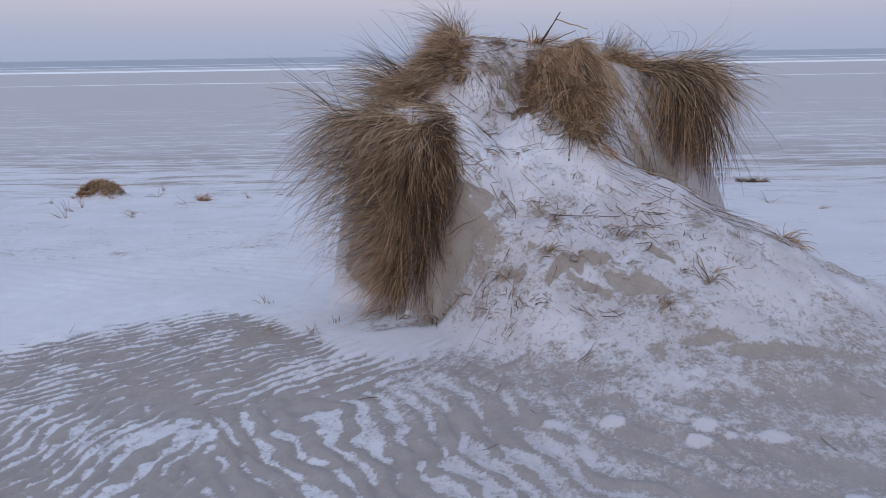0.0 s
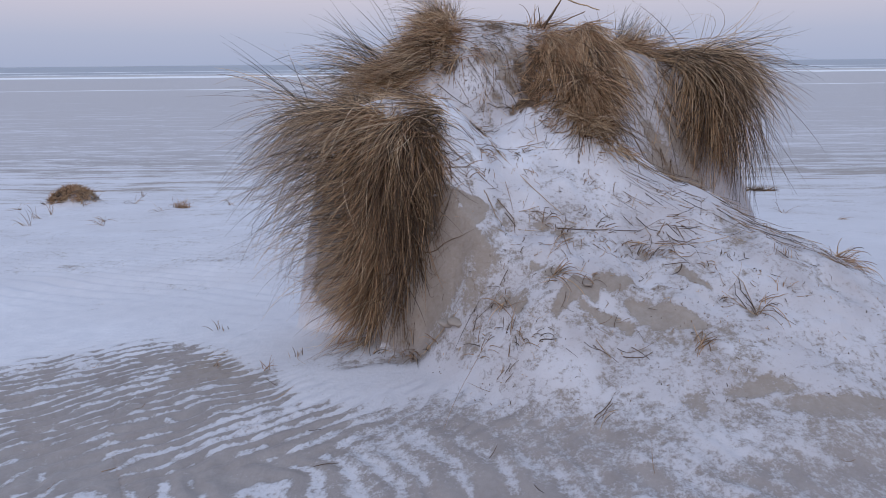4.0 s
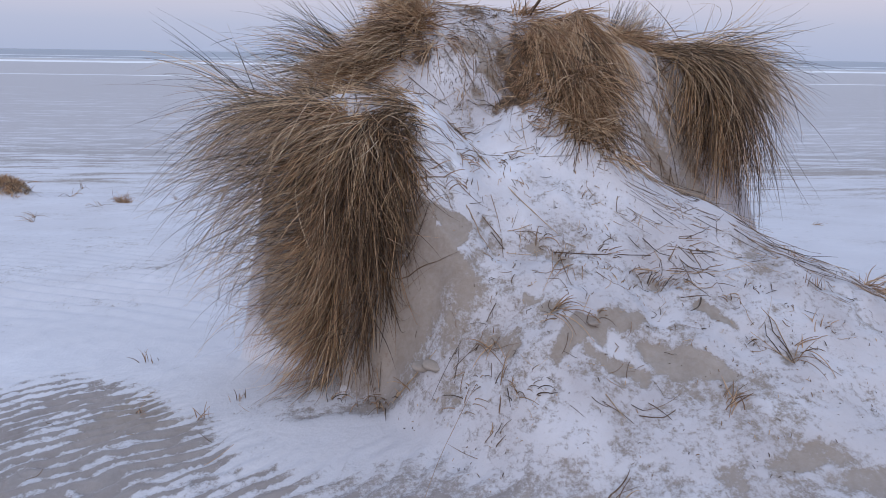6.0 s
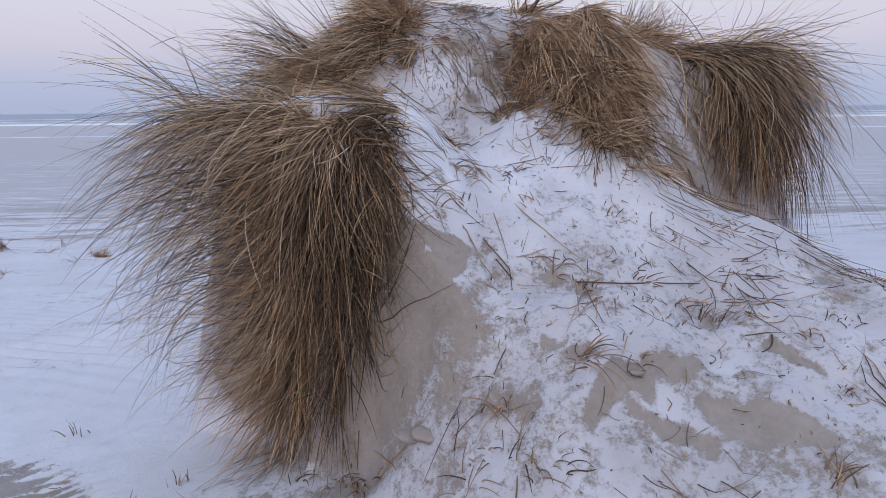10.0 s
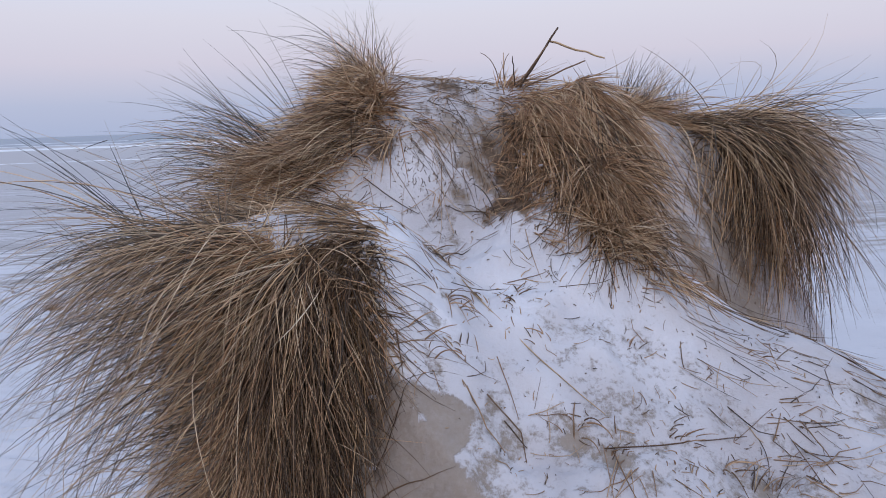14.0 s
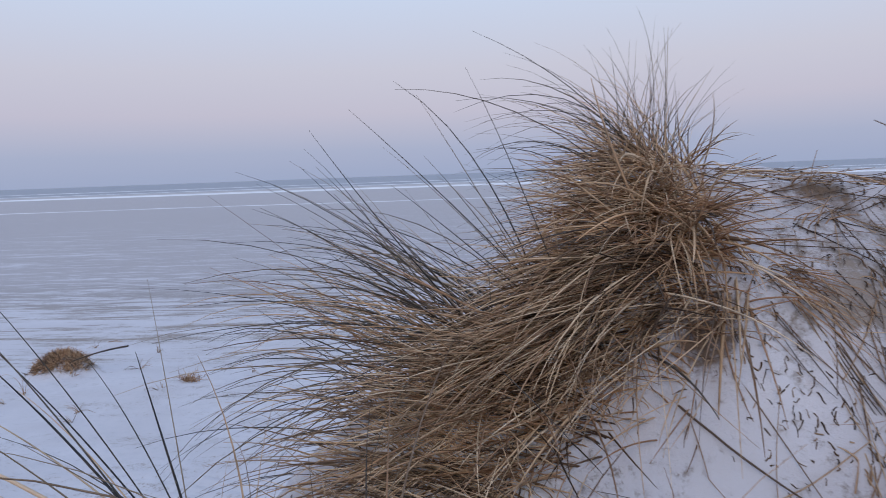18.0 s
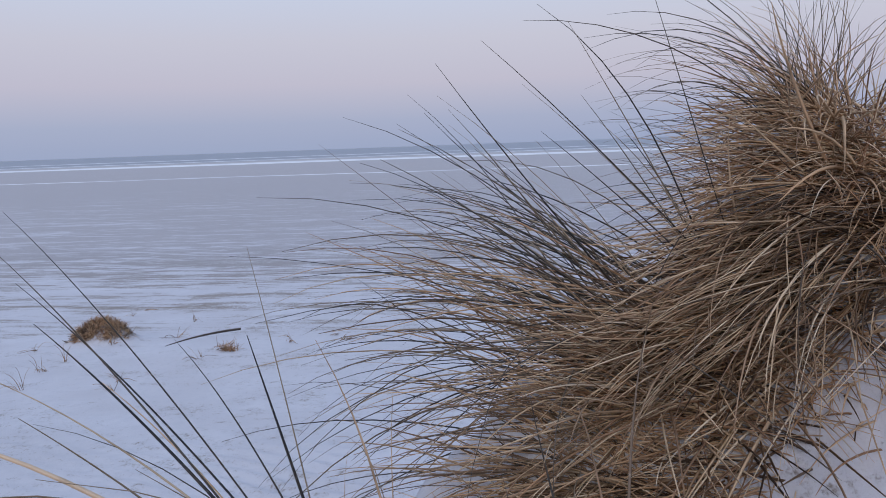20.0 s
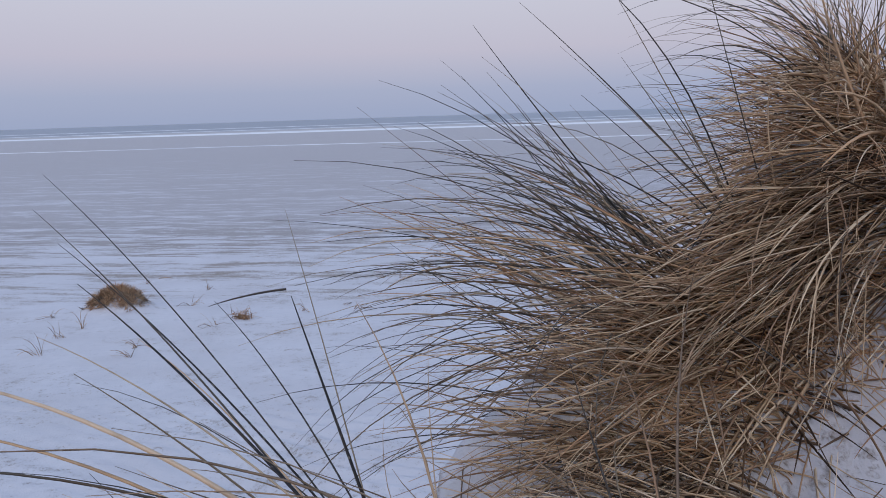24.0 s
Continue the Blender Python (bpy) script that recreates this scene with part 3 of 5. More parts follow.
def tubes(pts, width, tip=0.18):
    """Three-sided tapering tubes along rows of points: verts and quads."""
    n, m = pts.shape[:2]
    t = np.gradient(pts, axis=1)
    t /= np.linalg.norm(t, axis=2)[..., None] + 1e-9
    ref = rng.normal(0, 1, (n, 1, 3))
    a = np.cross(t, np.broadcast_to(ref, t.shape))
    a /= np.linalg.norm(a, axis=2)[..., None] + 1e-9
    b = np.cross(t, a)
    along = np.linspace(0, 1, m)
    r = width[:, None] * 0.5 * (tip + (1 - tip) * (1 - along ** 2.2))[None, :]
    rings = []
    for j in range(3):
        an = 2 * math.pi * j / 3
        rings.append(pts + (a * math.cos(an) + b * math.sin(an)) * r[..., None])
    v = np.stack(rings, 2).reshape(-1, 3)
    idx = np.arange(n * m * 3).reshape(n, m, 3)
    q = []
    for j in range(3):
        k = (j + 1) % 3
        q.append(np.stack([idx[:, :-1, j], idx[:, :-1, k], idx[:, 1:, k], idx[:, 1:, j]], -1).reshape(-1, 4))
    return v, np.concatenate(q)


def spray(count, at, spread, to, rise, rise_sd, length, droop, width=0.0037, swing=0.35, wind=(0, 0, 0), sink=0.01, seg=8, touch=True, curl=1.3, lock=7, stray=0.26, taper=None, steep=0.0):
    """One spray of leaves: rooted round at = (x, y), setting out towards the flat direction to, rising by so many degrees. They lie in locks, with some strays."""
    nl = max(1, count // lock)
    of = rng.randint(0, nl, count)
    bx = at[0] + spread[0] * np.clip(rng.normal(0, 1, nl), -1.5, 1.5)[of] + rng.normal(0, 0.016, count)
    by = at[1] + spread[1] * np.clip(rng.normal(0, 1, nl), -1.5, 1.5)[of] + rng.normal(0, 0.016, count)
    low = top_z(bx, by) < top_z(at[0], at[1]) - 0.25
    bx, by = np.where(low, at[0] + 0.35 * (bx - at[0]), bx), np.where(low, at[1] + 0.35 * (by - at[1]), by)
    base = np.stack([bx, by, top_z(bx, by) - sink], -1)
    loose = np.where(rng.rand(count) < stray, 1.8, 1.0)
    az = math.atan2(to[1], to[0]) + rng.normal(0, swing, nl)[of] * loose + rng.normal(0, 0.2, count) * loose
    el = np.radians(rise + rng.normal(0, rise_sd, nl)[of] * 0.8 + rng.normal(0, 0.45 * rise_sd, count) * loose)
    way = np.stack([np.cos(az) * np.cos(el), np.sin(az) * np.cos(el), np.sin(el)], -1)
    ln = rng.uniform(length[0], length[1], count) * (1 - steep * np.clip((-el - 0.3) / 0.9, 0, 1))
    if taper:
        ln = ln * np.clip(1 - taper[1] * (bx - taper[0]), 0.2, 1.0)
    dr = droop * rng.uniform(0.7, 1.3, nl)[of] * rng.uniform(0.75, 1.25, count)
    return grow(base, way, ln, dr, wind, seg, touch, curl), width * rng.uniform(0.55, 1.3, count)


def tussock(name, sprays, singles, label, category, mats, group="", foot=None):
    """A grass clump: each spray one mass of leaves, and the outermost long leaves one by one."""
    at = foot or sprays[0]["at"]
    root = new(name)
    root.location = (at[0], at[1], float(top_z(at[0], at[1])))
    tagged(root, label, category, group)
    for i, sp in enumerate(sprays):
        sp = dict(sp)
        m = mats[sp.pop("tone", 0)]
        lone = sp.pop("lone", 0)
        pts, w = spray(**sp)
        v, f = tubes(pts, w)
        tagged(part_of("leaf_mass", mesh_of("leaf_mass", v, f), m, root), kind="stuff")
        if lone:
            sp["count"] = lone
            pts, w = spray(**sp)
            for j in range(lone):
                v, f = tubes(pts[j:j + 1], w[j:j + 1])
                part_of("leaf", mesh_of("leaf", v, f), M_WEATHERED1 if m is TONES[5] else singles[i % len(singles)], root)
    return root


PALE = straw("pale_straw", False, [(0.0, (0.12, 0.07, 0.037)), (0.3, (0.34, 0.21, 0.13)), (0.6, (0.54, 0.375, 0.235)), (0.85, (0.68, 0.52, 0.355)), (1.0, (0.78, 0.66, 0.51))])
TONES = [M_STRAW, M_DARK, M_GREY, straw("rusty_straw", False, [(0.0, (0.18, 0.095, 0.055)), (0.5, (0.44, 0.26, 0.15)), (1.0, (0.64, 0.46, 0.29))]), PALE]
TONES.append(straw("weathered_straw", False, [(0.0, (0.03, 0.03, 0.031)), (0.4, (0.08, 0.07, 0.06)), (0.7, (0.20, 0.16, 0.115)), (1.0, (0.48, 0.38, 0.27))]))
M_STALK = straw("dark_stalk", True, [(0.0, (0.018, 0.018, 0.022)), (1.0, (0.05, 0.045, 0.045))])
M_WEATHERED1 = straw("weathered_leaf", True, [(0.0, (0.026, 0.027, 0.03)), (0.4, (0.065, 0.06, 0.055)), (0.7, (0.20, 0.16, 0.115)), (1.0, (0.48, 0.38, 0.27))])
GRASS = "marram tussocks on the dune"
hanging = tussock("marram_tussock", [
    # swept out to the side from the top and down the flank
    dict(count=150, at=(-0.36, 4.45), spread=(0.05, 0.06), to=(-1, -0.45), rise=5, rise_sd=12, length=(0.42, 0.8), droop=1.7, tone=2, lone=50, curl=0.8, width=0.003),
    dict(count=165, at=(-0.47, 4.55), spread=(0.07, 0.05), to=(-1, -0.3), rise=6, rise_sd=14, length=(0.28, 0.55), droop=1.8, tone=2, lone=40, width=0.003),
    dict(count=160, at=(-0.32, 4.41), spread=(0.05, 0.04), to=(-1, -0.5), rise=-2, rise_sd=12, length=(0.36, 0.68), droop=1.4, tone=2, lone=50, width=0.003),
    dict(count=300, at=(-0.27, 4.35), spread=(0.05, 0.03), to=(-0.9, -0.5), rise=-12, rise_sd=17, length=(0.32, 0.58), steep=0.8, droop=0.8, tone=2, lone=60, width=0.0029, curl=0.9),
    dict(count=300, at=(-0.25, 4.31), spread=(0.05, 0.03), to=(-0.85, -0.6), rise=-20, rise_sd=17, length=(0.22, 0.44), steep=0.72, droop=1.0, tone=3, lone=50),
    dict(count=120, at=(-0.38, 4.45), spread=(0.06, 0.05), to=(-1, -0.4), rise=12, rise_sd=14, length=(0.4, 0.72), droop=2.0, tone=5, lone=40, width=0.0024, curl=0.7),
    # hanging down over the face
    dict(count=380, at=(-0.20, 4.28), spread=(0.07, 0.02), to=(-0.6, -0.9), rise=-20, rise_sd=15, length=(0.22, 0.42), steep=0.7, droop=1.4, tone=2, lone=50),
    dict(count=340, at=(-0.15, 4.265), spread=(0.08, 0.02), to=(-0.1, -1), rise=-35, rise_sd=14, length=(0.3, 0.54), droop=3.2, tone=3, lone=60, swing=0.36, taper=(-0.16, 1.0)),
    # dark under-layer: shade inside the hanging mass, put into the leaf colour
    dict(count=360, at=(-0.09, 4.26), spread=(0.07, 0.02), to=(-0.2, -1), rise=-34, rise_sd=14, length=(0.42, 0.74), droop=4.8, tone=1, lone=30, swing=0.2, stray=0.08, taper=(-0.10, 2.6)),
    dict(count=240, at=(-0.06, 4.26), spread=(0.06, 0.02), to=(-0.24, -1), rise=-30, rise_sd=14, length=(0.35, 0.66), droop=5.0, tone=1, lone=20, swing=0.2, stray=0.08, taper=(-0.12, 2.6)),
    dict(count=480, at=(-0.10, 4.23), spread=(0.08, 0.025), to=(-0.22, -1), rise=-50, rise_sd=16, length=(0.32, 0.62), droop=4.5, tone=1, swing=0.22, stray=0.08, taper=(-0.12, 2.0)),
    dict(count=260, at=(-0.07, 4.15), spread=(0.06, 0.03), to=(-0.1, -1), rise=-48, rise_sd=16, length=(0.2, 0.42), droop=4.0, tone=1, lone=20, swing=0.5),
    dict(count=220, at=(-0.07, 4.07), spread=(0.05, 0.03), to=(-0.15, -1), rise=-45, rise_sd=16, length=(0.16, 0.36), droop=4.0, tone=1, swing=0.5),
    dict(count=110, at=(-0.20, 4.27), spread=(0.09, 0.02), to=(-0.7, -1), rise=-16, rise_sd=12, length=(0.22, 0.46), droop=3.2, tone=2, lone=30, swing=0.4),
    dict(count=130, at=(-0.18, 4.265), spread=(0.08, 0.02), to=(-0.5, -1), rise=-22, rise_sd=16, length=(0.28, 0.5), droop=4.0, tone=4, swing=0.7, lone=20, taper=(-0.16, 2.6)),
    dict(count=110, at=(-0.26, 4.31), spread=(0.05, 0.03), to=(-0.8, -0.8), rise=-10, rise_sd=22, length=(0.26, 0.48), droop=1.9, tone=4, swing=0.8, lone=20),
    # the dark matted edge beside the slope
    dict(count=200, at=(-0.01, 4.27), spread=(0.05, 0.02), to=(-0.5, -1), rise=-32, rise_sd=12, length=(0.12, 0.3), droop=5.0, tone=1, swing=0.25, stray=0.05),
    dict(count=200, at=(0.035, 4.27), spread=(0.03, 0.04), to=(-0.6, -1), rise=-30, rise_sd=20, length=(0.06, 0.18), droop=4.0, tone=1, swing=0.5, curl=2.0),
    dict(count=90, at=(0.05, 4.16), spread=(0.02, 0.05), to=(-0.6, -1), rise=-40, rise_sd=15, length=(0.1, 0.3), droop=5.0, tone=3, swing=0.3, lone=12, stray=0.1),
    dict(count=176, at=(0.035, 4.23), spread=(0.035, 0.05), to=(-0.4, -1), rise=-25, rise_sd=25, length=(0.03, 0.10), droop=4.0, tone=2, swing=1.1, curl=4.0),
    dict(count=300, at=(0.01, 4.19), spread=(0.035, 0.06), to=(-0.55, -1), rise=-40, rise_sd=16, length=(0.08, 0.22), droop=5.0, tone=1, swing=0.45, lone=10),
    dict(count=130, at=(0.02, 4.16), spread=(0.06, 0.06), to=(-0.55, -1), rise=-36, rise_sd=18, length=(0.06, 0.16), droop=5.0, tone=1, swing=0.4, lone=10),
    # flat straws along the lip of the ledge
    dict(count=60, at=(0.07, 4.34), spread=(0.04, 0.015), to=(-1, -0.2), rise=-4, rise_sd=5, length=(0.12, 0.3), droop=2.0, tone=2, swing=0.35, lone=14),
    dict(count=36, at=(0.05, 4.45), spread=(0.06, 0.04), to=(-1, -0.25), rise=0, rise_sd=4, length=(0.12, 0.3), droop=2.0, width=0.0028, tone=4, swing=0.3, lone=10),
    # long single stems behind, rising against the sky
    dict(count=8, at=(-0.56, 4.63), spread=(0.03, 0.025), to=(-1, 0.2), rise=42, rise_sd=12, length=(0.35, 0.6), droop=1.1, tone=5, lone=10, swing=0.5, width=0.0026, curl=0.3, stray=0.0),
], [M_GREY1, M_STRAW1], "large tussock of dry marram grass hanging over the bare dune face", "grass tussock", TONES, GRASS, (-0.3, 4.45))


def stem(tip, width, material, sag=0.05, foot=(-0.565, 4.62, 1.12)):
    """One long stem of the hanging tussock, bowed up by sag on its way to the tip."""
    a, c = np.array(foot) + rng.normal(0, 0.014, 3), np.array(tip, float)
    m = (a + c) / 2 + np.array([0.0, 0.0, sag])
    t = np.linspace(0, 1, 14)[:, None]
    v, f = tubes(((1 - t) ** 2 * a + 2 * t * (1 - t) * m + t * t * c)[None], np.array([width]), 0.25)
    return part_of("stem", mesh_of("stem", v, f), material, hanging)


for tip, width, tone, sag in (((-0.98, 4.79, 1.405), 0.0046, M_STALK, 0.04), ((-1.07, 4.85, 1.49), 0.003, M_WEATHERED1, 0.05), ((-1.10, 4.92, 1.53), 0.0024, M_WEATHERED1, 0.06),
                              ((-1.02, 4.82, 1.45), 0.003, M_STALK, 0.05), ((-1.05, 4.60, 1.36), 0.0064, M_STRAW1, 0.10), ((-1.02, 4.55, 1.33), 0.005, M_STRAW1, 0.10),
                              ((-0.85, 4.58, 1.37), 0.0032, M_WEATHERED1, 0.03), ((-1.0, 4.46, 1.33), 0.0036, M_WEATHERED1, 0.09), ((-0.99, 4.72, 1.36), 0.003, M_WEATHERED1, 0.07),
                              ((-0.69, 4.73, 1.405), 0.0046, M_STALK, 0.0), ((-0.84, 4.86, 1.365), 0.0026, M_WEATHERED1, 0.06), ((-0.94, 4.84, 1.32), 0.0028, M_STRAW1, 0.06),
                              ((-0.75, 4.9, 1.48), 0.0024, M_WEATHERED1, 0.02)):
    stem(tip, width, tone, sag)
stem((-0.80, 4.76, 1.385), 0.003, M_STALK, 0.005, (-0.69, 4.73, 1.405))
tussock("marram_tussock", [
    # short dark leaves underneath, their colour standing in for shade at the base
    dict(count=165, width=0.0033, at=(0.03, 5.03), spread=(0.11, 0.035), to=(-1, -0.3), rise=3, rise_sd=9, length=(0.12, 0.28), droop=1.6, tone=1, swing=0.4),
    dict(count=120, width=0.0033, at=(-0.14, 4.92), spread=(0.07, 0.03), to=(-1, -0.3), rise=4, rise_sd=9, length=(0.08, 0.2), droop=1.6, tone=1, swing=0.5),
    dict(count=150, at=(-0.2, 4.88), spread=(0.06, 0.03), to=(-1, -0.3), rise=8, rise_sd=10, length=(0.1, 0.22), droop=1.6, width=0.003, curl=0.9, tone=0, swing=0.45, lone=16),
    dict(count=110, at=(-0.12, 4.92), spread=(0.06, 0.03), to=(-1, -0.35), rise=5, rise_sd=10, length=(0.1, 0.22), droop=1.8, width=0.003, curl=0.9, tone=3, swing=0.5, lone=10),
    dict(count=150, at=(0.03, 5.15), spread=(0.06, 0.05), to=(-1, -0.4), rise=4, rise_sd=9, length=(0.12, 0.28), droop=2.0, width=0.0031, curl=0.8, tone=0, swing=0.35, lone=12),
    dict(count=90, at=(-0.30, 4.76), spread=(0.06, 0.05), to=(-1, -0.3), rise=6, rise_sd=12, length=(0.1, 0.28), droop=2.0, width=0.0028, tone=2, swing=0.5, lone=14),
    # pale leaves combed along the shoulder
    dict(count=210, at=(0.06, 5.06), spread=(0.08, 0.035), to=(-1, -0.46), rise=0, rise_sd=7, length=(0.22, 0.40), droop=1.6, width=0.0031, curl=0.7, tone=4, lone=44, swing=0.25),
    dict(count=140, at=(-0.04, 5.01), spread=(0.07, 0.03), to=(-1, -0.42), rise=0, rise_sd=7, length=(0.18, 0.34), droop=1.6, width=0.0031, curl=0.7, tone=4, lone=20, swing=0.3),
    dict(count=120, at=(-0.14, 4.95), spread=(0.07, 0.03), to=(-1, -0.37), rise=1, rise_sd=8, length=(0.14, 0.3), droop=1.3, width=0.0031, curl=0.8, tone=4, lone=20, swing=0.35),
    # the open fan of dark stems
    dict(count=40, at=(-0.26, 5.05), spread=(0.06, 0.04), to=(-1, 0.0), rise=44, rise_sd=13, length=(0.35, 0.62), droop=1.5, width=0.0028, curl=0.5, tone=5, lone=34, swing=0.4, stray=0.15),
    dict(count=34, at=(-0.15, 5.12), spread=(0.07, 0.04), to=(-1, 0.1), rise=48, rise_sd=14, length=(0.25, 0.5), droop=1.7, width=0.0028, curl=0.6, tone=5, lone=16, swing=0.5),
    dict(count=14, at=(-0.27, 5.0), spread=(0.06, 0.04), to=(-1, -0.12), rise=20, rise_sd=14, length=(0.25, 0.55), droop=1.6, width=0.0025, curl=0.6, tone=5, lone=26, swing=0.35),
    dict(count=34, at=(-0.25, 5.02), spread=(0.06, 0.04), to=(-1, 0.0), rise=40, rise_sd=12, length=(0.25, 0.5), droop=1.6, width=0.003, curl=0.6, tone=0, lone=20, swing=0.35),
    # low thin leaves at its outer end
    dict(count=70, at=(-0.27, 4.88), spread=(0.07, 0.05), to=(-1, -0.2), rise=8, rise_sd=14, length=(0.12, 0.34), droop=1.9, width=0.0026, curl=0.9, tone=2, lone=24, swing=0.45),
    dict(count=160, at=(-0.25, 4.77), spread=(0.06, 0.04), to=(-1, -0.25), rise=5, rise_sd=12, length=(0.08, 0.22), droop=2.0, width=0.003, tone=2, swing=0.5, lone=20),
    dict(count=60, at=(-0.24, 4.80), spread=(0.06, 0.03), to=(-1, -0.35), rise=4, rise_sd=12, length=(0.06, 0.18), droop=2.0, width=0.003, tone=1, swing=0.5),
    dict(count=150, at=(-0.22, 4.84), spread=(0.08, 0.03), to=(-1, -0.45), rise=4, rise_sd=12, length=(0.1, 0.28), droop=2.0, width=0.003, tone=4, swing=0.5, lone=20),
    dict(count=150, at=(-0.02, 4.95), spread=(0.08, 0.025), to=(-0.6, -0.8), rise=2, rise_sd=16, length=(0.06, 0.17), droop=3.0, width=0.003, tone=0, swing=0.8, lone=16),
    dict(count=130, at=(0.13, 5.03), spread=(0.05, 0.03), to=(-0.4, -0.9), rise=4, rise_sd=20, length=(0.06, 0.18), droop=3.5, width=0.003, tone=3, swing=0.9, lone=12),
    # the upright clump at the crest
    dict(count=230, at=(0.085, 5.18), spread=(0.05, 0.06), to=(-0.9, -0.4), rise=10, rise_sd=20, length=(0.1, 0.24), droop=3.2, width=0.0031, curl=0.9, tone=4, swing=0.6, lone=30),
    dict(count=200, at=(0.13, 5.13), spread=(0.04, 0.05), to=(-0.3, -1), rise=2, rise_sd=25, length=(0.08, 0.2), droop=4.0, width=0.0031, tone=3, swing=1.0),
    dict(count=170, at=(0.115, 5.35), spread=(0.05, 0.05), to=(-0.8, -0.2), rise=45, rise_sd=24, length=(0.12, 0.3), droop=2.2, width=0.0026, tone=0, swing=0.8, wind=(-3.0, 0, 0), lone=50),
    dict(count=56, at=(0.105, 5.35), spread=(0.05, 0.05), to=(-1, 0), rise=52, rise_sd=14, length=(0.28, 0.48), droop=2.6, width=0.0022, curl=0.9, tone=5, swing=0.5, wind=(-2.0, 0, 0), lone=24),
    dict(count=110, at=(0.15, 5.26), spread=(0.04, 0.06), to=(-0.2, -1), rise=20, rise_sd=25, length=(0.1, 0.24), droop=4.0, width=0.0031, tone=4, swing=1.2, lone=20),
    dict(count=34, at=(0.275, 5.035), spread=(0.016, 0.014), to=(0.6, -0.8), rise=-36, rise_sd=6, length=(0.08, 0.22), droop=1.8, width=0.0022, curl=1.2, tone=3, swing=0.14, lone=6, stray=0.1),
    # thick pale straws criss-cross over the clump
    dict(count=26, at=(0.10, 5.07), spread=(0.07, 0.05), to=(-0.2, -1), rise=12, rise_sd=26, length=(0.12, 0.3), droop=3.0, width=0.0062, tone=4, swing=1.3, lone=22, curl=0.9, stray=0.4),
    dict(count=20, at=(-0.04, 5.0), spread=(0.08, 0.04), to=(-0.7, -0.8), rise=10, rise_sd=22, length=(0.12, 0.3), droop=2.6, width=0.0052, tone=4, swing=0.9, lone=14, curl=0.9, stray=0.4),
    # fine hair above it
    dict(count=40, at=(0.12, 5.36), spread=(0.06, 0.05), to=(0.2, 0), rise=72, rise_sd=16, length=(0.16, 0.34), droop=1.2, width=0.0018, tone=5, swing=1.6, lone=14, curl=1.2),
    dict(count=4, at=(0.15, 5.2), spread=(0.05, 0.05), to=(-0.3, -1), rise=5, rise_sd=18, length=(0.16, 0.3), droop=4.0, width=0.008, tone=4, swing=1.4, lone=6),
], [M_GREY1, M_STRAW1], "wind-swept tussock of dry marram grass along the dune shoulder", "grass tussock", TONES, GRASS, (0.0, 5.1))
